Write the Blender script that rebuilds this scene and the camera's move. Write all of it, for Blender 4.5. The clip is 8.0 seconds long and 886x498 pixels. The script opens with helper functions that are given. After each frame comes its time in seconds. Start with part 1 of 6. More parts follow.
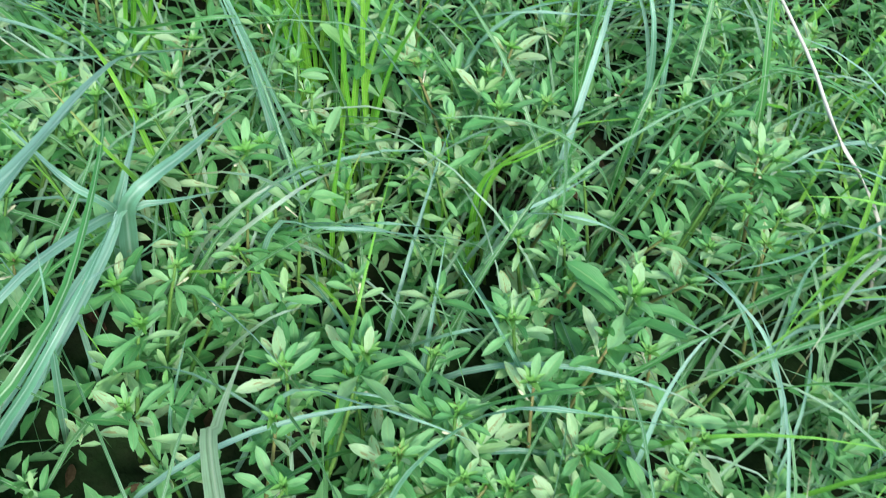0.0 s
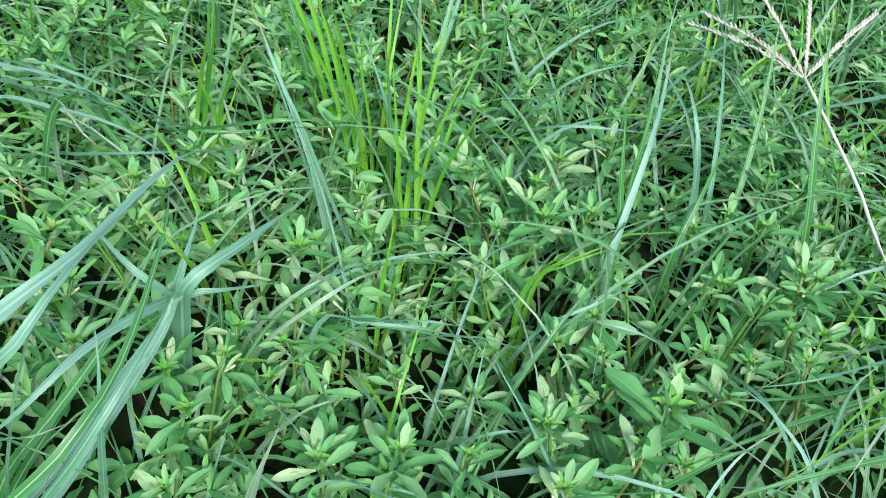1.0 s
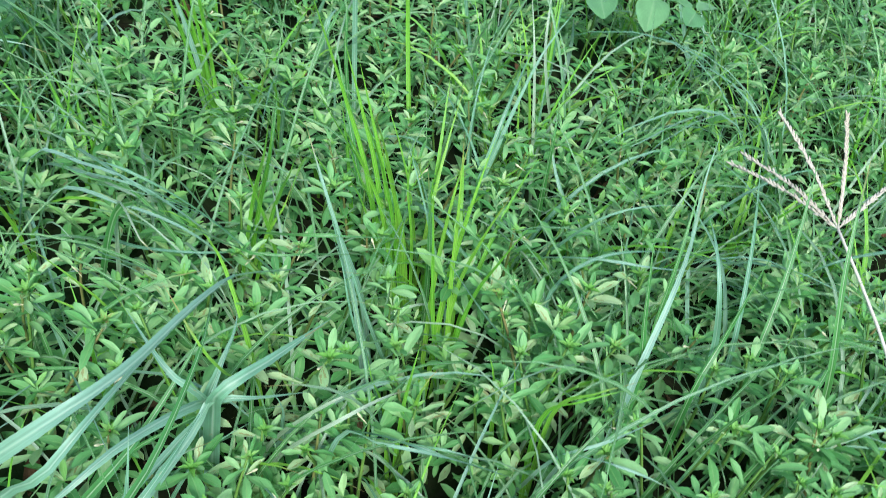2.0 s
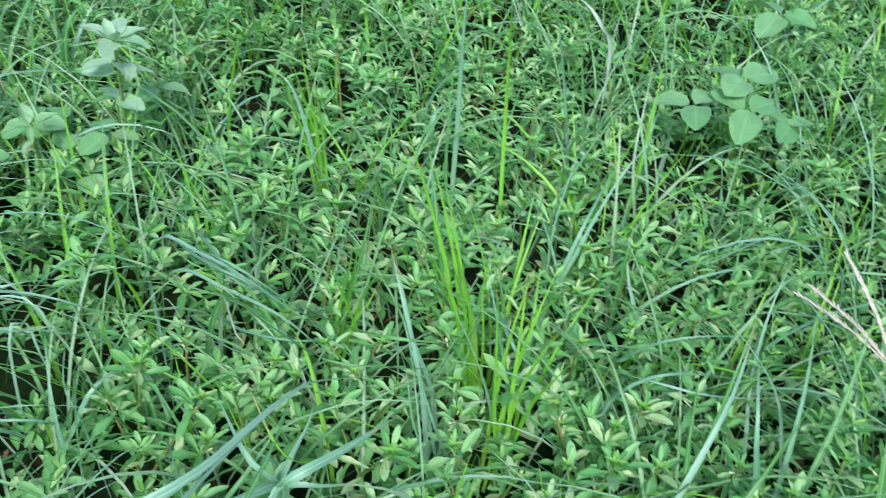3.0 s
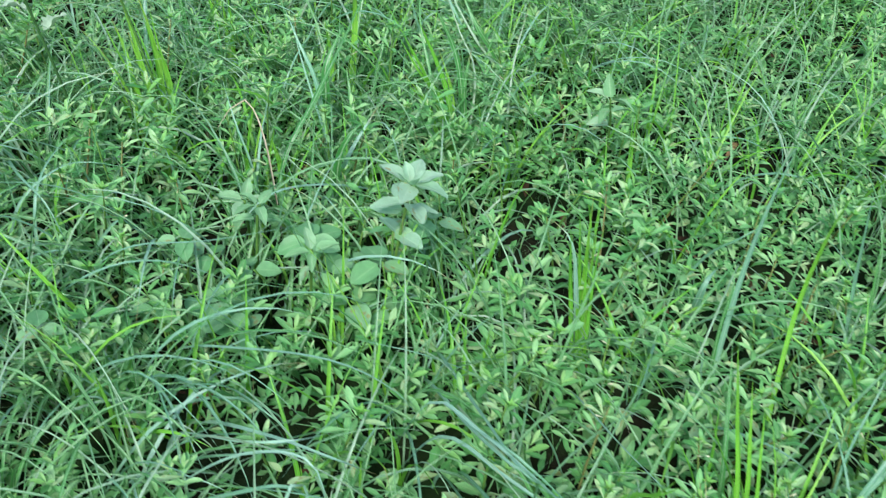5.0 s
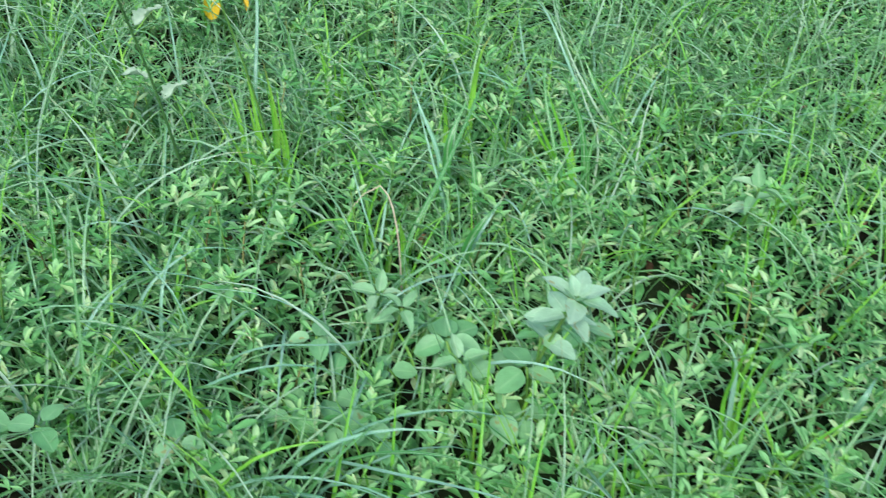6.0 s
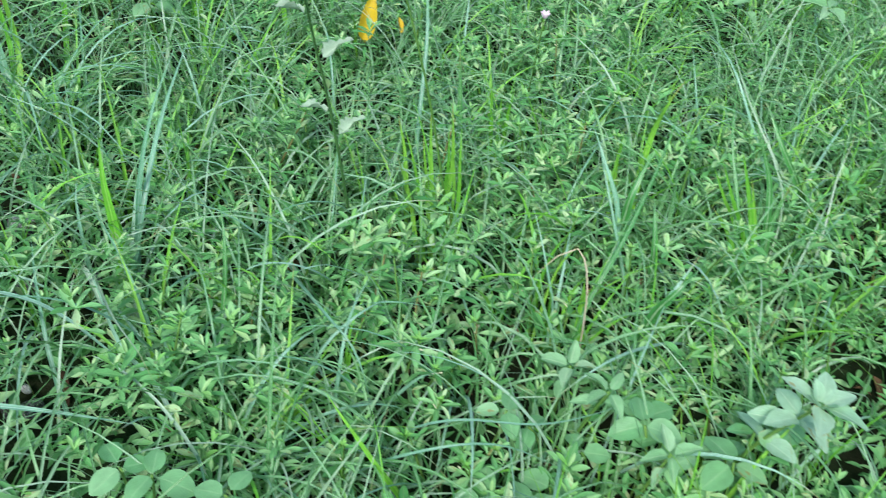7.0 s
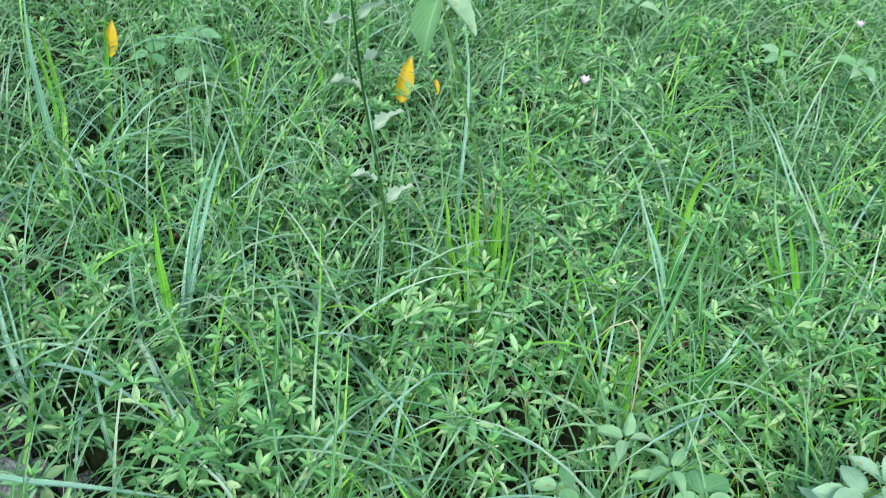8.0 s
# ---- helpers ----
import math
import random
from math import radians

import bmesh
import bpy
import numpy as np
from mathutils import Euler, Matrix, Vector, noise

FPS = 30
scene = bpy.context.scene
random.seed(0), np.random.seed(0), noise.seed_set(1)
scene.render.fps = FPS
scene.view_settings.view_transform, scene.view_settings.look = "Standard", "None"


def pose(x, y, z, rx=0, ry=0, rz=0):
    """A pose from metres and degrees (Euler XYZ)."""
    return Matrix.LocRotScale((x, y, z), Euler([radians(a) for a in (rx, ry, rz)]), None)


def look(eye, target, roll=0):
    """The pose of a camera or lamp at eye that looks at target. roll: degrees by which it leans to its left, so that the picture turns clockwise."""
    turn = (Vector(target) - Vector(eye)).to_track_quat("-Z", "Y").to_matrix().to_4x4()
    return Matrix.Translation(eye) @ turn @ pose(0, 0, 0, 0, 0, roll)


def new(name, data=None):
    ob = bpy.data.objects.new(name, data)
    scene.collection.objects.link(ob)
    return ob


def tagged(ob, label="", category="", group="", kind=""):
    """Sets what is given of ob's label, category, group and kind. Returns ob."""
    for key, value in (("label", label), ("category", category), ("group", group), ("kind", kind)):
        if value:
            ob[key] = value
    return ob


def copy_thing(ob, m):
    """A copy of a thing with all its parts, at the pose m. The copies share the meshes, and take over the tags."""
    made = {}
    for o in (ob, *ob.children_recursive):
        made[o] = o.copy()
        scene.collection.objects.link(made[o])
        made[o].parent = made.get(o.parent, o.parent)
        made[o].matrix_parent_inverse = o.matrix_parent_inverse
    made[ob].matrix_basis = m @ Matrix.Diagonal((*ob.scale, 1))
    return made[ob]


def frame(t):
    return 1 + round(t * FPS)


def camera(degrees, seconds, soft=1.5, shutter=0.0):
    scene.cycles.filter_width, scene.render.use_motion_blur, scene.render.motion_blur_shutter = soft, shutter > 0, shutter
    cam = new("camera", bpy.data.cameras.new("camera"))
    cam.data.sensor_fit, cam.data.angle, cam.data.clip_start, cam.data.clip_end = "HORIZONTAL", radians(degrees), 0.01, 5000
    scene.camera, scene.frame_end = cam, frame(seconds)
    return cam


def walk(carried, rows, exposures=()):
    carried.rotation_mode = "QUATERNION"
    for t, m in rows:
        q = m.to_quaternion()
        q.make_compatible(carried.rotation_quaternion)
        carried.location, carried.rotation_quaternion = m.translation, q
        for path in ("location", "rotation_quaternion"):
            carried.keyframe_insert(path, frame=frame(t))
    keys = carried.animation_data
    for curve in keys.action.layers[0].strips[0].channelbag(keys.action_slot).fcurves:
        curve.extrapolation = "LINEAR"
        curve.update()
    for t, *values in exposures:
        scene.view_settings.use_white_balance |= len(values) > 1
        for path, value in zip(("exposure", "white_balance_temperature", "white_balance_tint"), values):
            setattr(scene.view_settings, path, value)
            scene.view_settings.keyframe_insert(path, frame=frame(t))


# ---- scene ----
cam = camera(52.0, 8.0, soft=0.72, shutter=0.3)
PATH = [
    (0, (0.001, 0.318, 0.479), (0.126, 1.525, -1.111), 11.8),
    (0.5, (-0.002, 0.32, 0.475), (0.039, 1.624, -1.041), 9.9),
    (1, (0.006, 0.308, 0.487), (-0.019, 1.682, -0.966), 9.3),
    (1.5, (0.008, 0.302, 0.493), (-0.098, 1.722, -0.911), 9.1),
    (1.7, (0.008, 0.312, 0.506), (-0.119, 1.747, -0.882), 9.8),
    (2.8, (0.047, 0.324, 0.597), (-0.346, 1.736, -0.763), 7.6),
    (3, (0.039, 0.323, 0.608), (-0.407, 1.73, -0.742), 7.5),
    (3.5, (0.022, 0.326, 0.619), (-0.524, 1.701, -0.728), 7.6),
    (4, (-0.002, 0.338, 0.624), (-0.617, 1.688, -0.718), 8.3),
    (4.5, (-0.04, 0.345, 0.63), (-0.75, 1.674, -0.685), 7.7),
    (4.7, (-0.065, 0.348, 0.632), (-0.815, 1.672, -0.665), 7.3),
    (5.8, (-0.221, 0.366, 0.673), (-1.006, 1.654, -0.64), 7.9),
    (6, (-0.249, 0.366, 0.666), (-1.059, 1.648, -0.638), 7.9),
    (6.5, (-0.33, 0.355, 0.666), (-1.177, 1.611, -0.639), 8.8),
    (7, (-0.394, 0.348, 0.657), (-1.286, 1.558, -0.664), 9.4),
    (7.5, (-0.442, 0.346, 0.656), (-1.38, 1.518, -0.665), 9.2),
    (8, (-0.436, 0.331, 0.676), (-1.379, 1.566, -0.584), 8.6),
]
walk(cam, [(t, look(eye, target, roll)) for t, eye, target, roll in PATH])

# ---- light: an open, softly clouded sky ----
world = bpy.data.worlds.new("sky")
scene.world = world
world.use_nodes = True
sky = world.node_tree.nodes.new("ShaderNodeTexSky")
sky.sky_type, sky.sun_disc = "NISHITA", False
sky.sun_elevation, sky.sun_rotation = radians(48), radians(161)
sky.air_density, sky.dust_density, sky.ozone_density = 1.0, 1.0, 1.8
back = world.node_tree.nodes["Background"]
back.inputs["Strength"].default_value = 0.18
world.node_tree.links.new(sky.outputs["Color"], back.inputs["Color"])
lamp = bpy.data.lights.new("sun", "SUN")
lamp.energy, lamp.angle, lamp.color = 3.15, radians(14), (1.0, 0.99, 0.97)
sun = new("sun", lamp)
sun.matrix_world = look((0.7, -2.1, 3.5), (-0.3, 0.9, 0))
scene.view_settings.exposure = 0.52


# ---- materials ----
class Nodes:
    """A short way to write node trees."""

    def __init__(self, name):
        self.mat = bpy.data.materials.new(name)
        self.mat.use_nodes = True
        self.tree = self.mat.node_tree
        self.shader = self.tree.nodes["Principled BSDF"]
        self.out = self.tree.nodes["Material Output"]

    def add(self, kind, ins=None, noise_dimensions="", operation="", data_type="", use_clamp=False):
        n = self.tree.nodes.new(kind)
        if noise_dimensions:
            n.noise_dimensions = noise_dimensions
        if operation:
            n.operation = operation
            n.use_clamp = use_clamp
        if data_type:
            n.data_type = data_type
        for k, v in (ins or {}).items():
            self.put(n, k, v)
        return n

    def put(self, n, k, v):
        if isinstance(v, bpy.types.NodeSocket):
            self.tree.links.new(v, n.inputs[k])
        else:
            n.inputs[k].default_value = v

    def math(self, op, a, b=0.0, clamp=False):
        return self.add("ShaderNodeMath", {0: a, 1: b}, operation=op, use_clamp=clamp).outputs[0]

    def mix(self, fac, a, b):
        n = self.add("ShaderNodeMix", {"Factor": fac}, data_type="RGBA")
        for k, v in ((6, a), (7, b)):
            self.put(n, k, v if isinstance(v, bpy.types.NodeSocket) else (*v, 1))
        return n.outputs[2]

    def ramp(self, fac, *stops):
        n = self.add("ShaderNodeValToRGB", {"Fac": fac})
        el = n.color_ramp.elements
        while len(el) < len(stops):
            el.new(0.5)
        for e, (p, c) in zip(el, stops):
            e.position, e.color = p, (*c, 1)
        return n.outputs["Color"]


def chance(n, island):
    """A random number for each part, or for each loose piece of a joined mesh."""
    if island:
        return n.add("ShaderNodeNewGeometry").outputs["Random Per Island"]
    return n.add("ShaderNodeObjectInfo").outputs["Random"]


def leaf_material(name, shades, rib, rough=0.46, through_share=0.30, island=False, veins=9.0, stain=(0.30, 0.24, 0.08)):
    """Broad leaf: shades for different leaves, a paler midrib and side veins, mottling, a few stained tips."""
    n = Nodes(name)
    uv = n.add("ShaderNodeTexCoord").outputs["UV"]
    parts = n.add("ShaderNodeSeparateXYZ", {0: uv})
    u, v = parts.outputs[0], parts.outputs[1]
    luck = chance(n, island)
    off = n.math("ABSOLUTE", n.math("SUBTRACT", u, 0.5))
    base = n.ramp(luck, *[(i / (len(shades) - 1), c) for i, c in enumerate(shades)])
    wide = n.add("ShaderNodeTexNoise", {"Vector": uv, "W": n.math("MULTIPLY", luck, 40.0), "Scale": 3.0, "Detail": 4.0}, noise_dimensions="4D")
    fine = n.add("ShaderNodeTexNoise", {"Vector": uv, "W": n.math("MULTIPLY", luck, 90.0), "Scale": 22.0, "Detail": 3.0}, noise_dimensions="4D")
    tone = n.math("ADD", n.math("MULTIPLY", wide.outputs[0], 0.75), n.math("MULTIPLY", fine.outputs[0], 0.35))
    hsv = n.add("ShaderNodeHueSaturation", {"Color": base, "Value": n.math("ADD", 0.48, n.math("MULTIPLY", tone, 0.95))})
    side = n.math("SINE", n.math("MULTIPLY", n.math("ADD", n.math("MULTIPLY", off, -1.4), v), veins * 6.283))
    side = n.math("MULTIPLY", n.math("POWER", n.math("MAXIMUM", side, 0.0), 6.0), 0.16)
    mid = n.math("SUBTRACT", 1.0, n.math("DIVIDE", off, 0.055), clamp=True)
    col = n.mix(n.math("ADD", n.math("MULTIPLY", mid, 0.42), side, clamp=True), hsv.outputs[0], rib)
    worn = n.math("MULTIPLY", n.math("GREATER_THAN", luck, 0.86), n.math("MULTIPLY", n.math("GREATER_THAN", wide.outputs[0], 0.58), 0.7))
    col = n.mix(worn, col, stain)
    n.put(n.shader, "Base Color", col)
    n.put(n.shader, "Roughness", n.math("ADD", rough - 0.08, n.math("MULTIPLY", fine.outputs[0], 0.18)))
    n.put(n.shader, "Specular IOR Level", 0.47)
    relief = n.math("ADD", n.math("ADD", n.math("MULTIPLY", mid, -0.8), n.math("MULTIPLY", side, -2.0)), n.math("MULTIPLY", fine.outputs[0], 0.7))
    n.put(n.shader, "Normal", n.add("ShaderNodeBump", {"Height": relief, "Strength": 0.35, "Distance": 0.0006}).outputs[0])
    thin = n.add("ShaderNodeBsdfTranslucent", {"Color": n.mix(0.35, col, (0.30, 0.62, 0.05))})
    both = n.add("ShaderNodeMixShader", {0: through_share, 1: n.shader.outputs[0], 2: thin.outputs[0]})
    n.tree.links.new(both.outputs[0], n.out.inputs[0])
    return n.mat


def blade_material(name, shades, rib, rough=0.36, through_share=0.36, island=False, tip=(0.34, 0.27, 0.10), groove_share=0.35):
    """Grass blade: long fine veins, a pale midrib, some dry tips and small blemishes."""
    n = Nodes(name)
    uv = n.add("ShaderNodeTexCoord").outputs["UV"]
    parts = n.add("ShaderNodeSeparateXYZ", {0: uv})
    u, v = parts.outputs[0], parts.outputs[1]
    luck = chance(n, island)
    off = n.math("ABSOLUTE", n.math("SUBTRACT", u, 0.5))
    base = n.ramp(luck, *[(i / (len(shades) - 1), c) for i, c in enumerate(shades)])
    long_uv = n.add("ShaderNodeMapping", {"Vector": uv, "Scale": (14.0, 3.0, 1.0)}).outputs[0]
    veins = n.add("ShaderNodeTexNoise", {"Vector": long_uv, "W": n.math("MULTIPLY", luck, 50.0), "Scale": 1.6, "Detail": 3.0}, noise_dimensions="4D")
    blot_uv = n.add("ShaderNodeMapping", {"Vector": uv, "Scale": (2.0, 30.0, 1.0)}).outputs[0]
    blots = n.add("ShaderNodeTexNoise", {"Vector": blot_uv, "W": n.math("MULTIPLY", luck, 70.0), "Scale": 0.7, "Detail": 5.0}, noise_dimensions="4D")
    hsv = n.add("ShaderNodeHueSaturation", {"Color": base, "Value": n.math("ADD", 0.28, n.math("ADD", n.math("MULTIPLY", veins.outputs[0], 1.0), n.math("MULTIPLY", blots.outputs[0], 0.5)))})
    mid = n.math("SUBTRACT", 1.0, n.math("DIVIDE", off, 0.10), clamp=True)
    groove = n.math("SUBTRACT", 1.0, n.math("DIVIDE", n.math("ABSOLUTE", n.math("SUBTRACT", off, 0.16)), 0.07), clamp=True)
    hsv = n.add("ShaderNodeHueSaturation", {"Color": hsv.outputs[0], "Value": n.math("SUBTRACT", 1.0, n.math("MULTIPLY", groove, groove_share))})
    edge = n.math("MULTIPLY", n.math("SUBTRACT", off, 0.44), 12.0, clamp=True)
    col = n.mix(n.math("ADD", n.math("MULTIPLY", mid, 0.9), n.math("MULTIPLY", edge, 0.4), clamp=True), hsv.outputs[0], rib)
    dry = n.math("MULTIPLY", n.math("GREATER_THAN", luck, 0.72), n.math("MULTIPLY", n.math("SUBTRACT", v, 0.86), 9.0, clamp=True))
    col = n.mix(dry, col, tip)
    spots = n.math("MULTIPLY", n.math("GREATER_THAN", blots.outputs[0], 0.70), 0.6)
    col = n.mix(spots, col, (0.42, 0.40, 0.20))
    n.put(n.shader, "Base Color", col)
    n.put(n.shader, "Roughness", n.math("ADD", rough - 0.06, n.math("MULTIPLY", veins.outputs[0], 0.16)))
    n.put(n.shader, "Specular IOR Level", 0.78)
    relief = n.math("ADD", n.math("MULTIPLY", veins.outputs[0], 1.0), n.math("MULTIPLY", mid, -0.6))
    n.put(n.shader, "Normal", n.add("ShaderNodeBump", {"Height": relief, "Strength": 0.4, "Distance": 0.0005}).outputs[0])
    thin = n.add("ShaderNodeBsdfTranslucent", {"Color": n.mix(0.35, col, (0.28, 0.60, 0.04))})
    both = n.add("ShaderNodeMixShader", {0: through_share, 1: n.shader.outputs[0], 2: thin.outputs[0]})
    n.tree.links.new(both.outputs[0], n.out.inputs[0])
    return n.mat


def rough_material(name, stops, scale, rough=0.85, bump=0.6, distance=0.004, island=False, share=0.3, gap_shade=None):
    """Soil, stone, dry stalks: broad and fine mottling with relief; on soil also painted shade."""
    n = Nodes(name)
    at = n.add("ShaderNodeTexCoord").outputs["Object"]
    wide = n.add("ShaderNodeTexNoise", {"Vector": at, "Scale": scale, "Detail": 6.0, "Roughness": 0.65})
    fine = n.add("ShaderNodeTexNoise", {"Vector": at, "Scale": scale * 9, "Detail": 4.0})
    luck = chance(n, island)
    fac = n.math("ADD", n.math("MULTIPLY", wide.outputs[0], 0.6), n.math("MULTIPLY", fine.outputs[0], 0.4))
    fac = n.math("ADD", fac, n.math("MULTIPLY", n.math("SUBTRACT", luck, 0.5), share), clamp=True)
    col = n.ramp(fac, *stops)
    # green-black patches: the shade between plants, mixed into the base colour
    if gap_shade:
        gap_mask = n.add("ShaderNodeTexNoise", {"Vector": at, "Scale": 5.0, "Detail": 8.0, "Roughness": 0.7})
        col = n.mix(n.math("MULTIPLY", n.math("SUBTRACT", gap_mask.outputs[0], 0.36), 5.0, clamp=True), col, gap_shade)
    n.put(n.shader, "Base Color", col)
    n.put(n.shader, "Roughness", n.math("ADD", rough - 0.1, n.math("MULTIPLY", fine.outputs[0], 0.2)))
    n.put(n.shader, "Specular IOR Level", 0.12)
    both = n.math("ADD", n.math("MULTIPLY", wide.outputs[0], 1.0), n.math("MULTIPLY", fine.outputs[0], 0.5))
    n.put(n.shader, "Normal", n.add("ShaderNodeBump", {"Height": both, "Strength": bump, "Distance": distance}).outputs[0])
    return n.mat


WEED_SHADES = [(0.061, 0.255, 0.068), (0.109, 0.365, 0.108), (0.173, 0.458, 0.158), (0.267, 0.548, 0.223), (0.46, 0.655, 0.34)]
BLUE_SHADES = [(0.12, 0.34, 0.20), (0.20, 0.44, 0.29), (0.31, 0.55, 0.42)]
BRIGHT_SHADES = [(0.12, 0.46, 0.030), (0.18, 0.53, 0.042), (0.26, 0.59, 0.065)]
GREEN_SHADES = [(0.045, 0.24, 0.055), (0.075, 0.31, 0.080), (0.12, 0.38, 0.11)]
WEED = leaf_material("weed_leaf", WEED_SHADES, (0.36, 0.52, 0.20))
WEED_STUFF = leaf_material("weed_leaf_carpet", WEED_SHADES, (0.36, 0.52, 0.20), island=True)
YOUNG_STUFF = leaf_material("young_leaf_carpet", [(0.17, 0.45, 0.10), (0.26, 0.54, 0.17), (0.42, 0.64, 0.31)], (0.4, 0.62, 0.22), through_share=0.34, island=True)
YOUNG = leaf_material("young_leaf", [(0.17, 0.47, 0.09), (0.25, 0.54, 0.14)], (0.4, 0.62, 0.22), through_share=0.34)
TREFOIL = leaf_material("trefoil_leaf", [(0.12, 0.34, 0.13), (0.17, 0.40, 0.17), (0.23, 0.46, 0.22)], (0.34, 0.55, 0.28), rough=0.46, veins=7)
PALE_LEAF = leaf_material("downy_leaf", [(0.13, 0.33, 0.13), (0.19, 0.40, 0.19), (0.28, 0.47, 0.27)], (0.5, 0.65, 0.42), rough=0.62, veins=6)
WHITE_LEAF = leaf_material("silvery_leaf", [(0.26, 0.40, 0.27), (0.38, 0.48, 0.36)], (0.55, 0.66, 0.5), rough=0.55, veins=6)
MINT_LEAF = leaf_material("pale_mint_leaf", [(0.24, 0.45, 0.27), (0.35, 0.55, 0.37)], (0.50, 0.66, 0.45), rough=0.42, veins=6)
YELLOW = leaf_material("yellow_leaf", [(0.78, 0.47, 0.02), (0.84, 0.56, 0.03)], (0.82, 0.62, 0.1), rough=0.55, veins=6, stain=(0.42, 0.22, 0.03), through_share=0.45)
BLUE = blade_material("blue_green_blade", BLUE_SHADES, (0.46, 0.64, 0.50), groove_share=0.2)
BRIGHT = blade_material("bright_blade", BRIGHT_SHADES, (0.34, 0.62, 0.14), rough=0.45, through_share=0.30)
GREEN = blade_material("green_blade", GREEN_SHADES, (0.50, 0.66, 0.42))
PALE = blade_material("pale_blade", [(0.27, 0.44, 0.27), (0.42, 0.56, 0.40)], (0.5, 0.6, 0.45))
BRIGHT_STUFF = blade_material("bright_grass_blade", BRIGHT_SHADES, (0.30, 0.60, 0.14), rough=0.42, through_share=0.36, island=True)
SILVERY = blade_material("silvery_blade", [(0.46, 0.58, 0.50), (0.58, 0.68, 0.60)], (0.66, 0.74, 0.66), groove_share=0.15)
FINE = blade_material("fine_grass_blade", [(0.065, 0.25, 0.060), (0.095, 0.31, 0.090), (0.14, 0.35, 0.175), (0.14, 0.38, 0.12), (0.22, 0.43, 0.23), (0.36, 0.53, 0.38)], (0.52, 0.66, 0.46), island=True)
STEM = rough_material("green_stem", [(0.3, (0.06, 0.16, 0.03)), (0.7, (0.14, 0.27, 0.06))], 60, rough=0.5, bump=0.2, distance=0.001)
DARK_STEM = rough_material("dark_stem", [(0.3, (0.02, 0.07, 0.02)), (0.7, (0.05, 0.13, 0.035))], 60, rough=0.5, bump=0.2, distance=0.001)
RED_STEM = rough_material("reddish_stem", [(0.3, (0.10, 0.16, 0.04)), (0.75, (0.22, 0.20, 0.08))], 60, rough=0.55, bump=0.2, distance=0.001)
STRAW = rough_material("straw", [(0.25, (0.42, 0.38, 0.29)), (0.55, (0.58, 0.55, 0.46)), (0.85, (0.70, 0.68, 0.60))], 90, rough=0.7, bump=0.4, distance=0.001)
HUSK = rough_material("dry_seed", [(0.25, (0.34, 0.29, 0.21)), (0.5, (0.50, 0.46, 0.37)), (0.85, (0.64, 0.61, 0.53))], 160, rough=0.8, bump=0.5, distance=0.001)
DRY = rough_material("dry_brown", [(0.25, (0.36, 0.30, 0.20)), (0.6, (0.52, 0.45, 0.33)), (0.9, (0.66, 0.59, 0.46))], 90, rough=0.8, bump=0.4, distance=0.001)
# brown soil taken down to near black, with the gaps' shade in its colour
SOIL = rough_material("soil", [(0.2, (0.007, 0.006, 0.004)), (0.55, (0.016, 0.013, 0.008)), (0.9, (0.040, 0.030, 0.018))], 9, rough=0.95, bump=0.9, distance=0.012, share=0.0, gap_shade=(0.012, 0.028, 0.008))
LITTER = rough_material("litter", [(0.2, (0.03, 0.02, 0.012)), (0.5, (0.09, 0.055, 0.03)), (0.9, (0.22, 0.15, 0.08))], 50, rough=0.9, island=True, share=0.8)
STONE = rough_material("grey_stone", [(0.38, (0.04, 0.04, 0.04)), (0.47, (0.24, 0.24, 0.235)), (0.56, (0.72, 0.72, 0.70))], 320, rough=0.85, bump=0.9, distance=0.004)
CREAM = rough_material("cream_bud", [(0.2, (0.50, 0.52, 0.30)), (0.8, (0.74, 0.72, 0.54))], 120, rough=0.6, bump=0.2, distance=0.001)
PETAL = rough_material("petal", [(0.2, (0.60, 0.44, 0.54)), (0.8, (0.76, 0.66, 0.72))], 80, rough=0.6, bump=0.1, distance=0.001)

# ---- shapes ----
dice = random.Random(7)


def link_mesh(name, verts, faces, uvs, material, smooth=True):
    """A mesh from arrays; uvs has one row for each vertex."""
    mesh = bpy.data.meshes.new(name)
    verts, uvs = np.asarray(verts, np.float32), np.asarray(uvs, np.float32)
    quads = [f for f in faces] if isinstance(faces, list) else None
    if quads is None:
        flat, size = faces.reshape(-1), np.full(len(faces), faces.shape[1])
    else:
        flat, size = np.array([i for f in quads for i in f]), np.array([len(f) for f in quads])
    mesh.vertices.add(len(verts))
    mesh.vertices.foreach_set("co", verts.ravel())
    mesh.loops.add(len(flat))
    mesh.loops.foreach_set("vertex_index", flat.astype(np.int32))
    mesh.polygons.add(len(size))
    mesh.polygons.foreach_set("loop_start", np.r_[0, np.cumsum(size)[:-1]].astype(np.int32))
    mesh.polygons.foreach_set("use_smooth", np.full(len(size), smooth))
    layer = mesh.uv_layers.new(name="UVMap")
    layer.data.foreach_set("uv", uvs[flat].ravel())
    mesh.materials.append(material)
    mesh.update()
    mesh.validate()
    return mesh


def part(name, mesh, parent, label=""):
    ob = new(name, mesh)
    ob.parent = parent
    return tagged(ob, label)


def plant(name, label, at=(0, 0, 0), category="", group=""):
    """An empty at a plant's foot, which carries its parts."""
    ob = new(name)
    ob.empty_display_size = 0.02
    ob.location = at
    words = {"grass_tuft": "grass", "broad_grass": "grass", "weed_plant": "weed"}
    return tagged(ob, label, category or words.get(name, "plant"), group)


LANCE = ((0, 0.12, 0.3, 0.48, 0.62, 0.78, 0.9, 1), (0.14, 0.26, 0.60, 0.90, 1.0, 0.90, 0.60, 0.05))


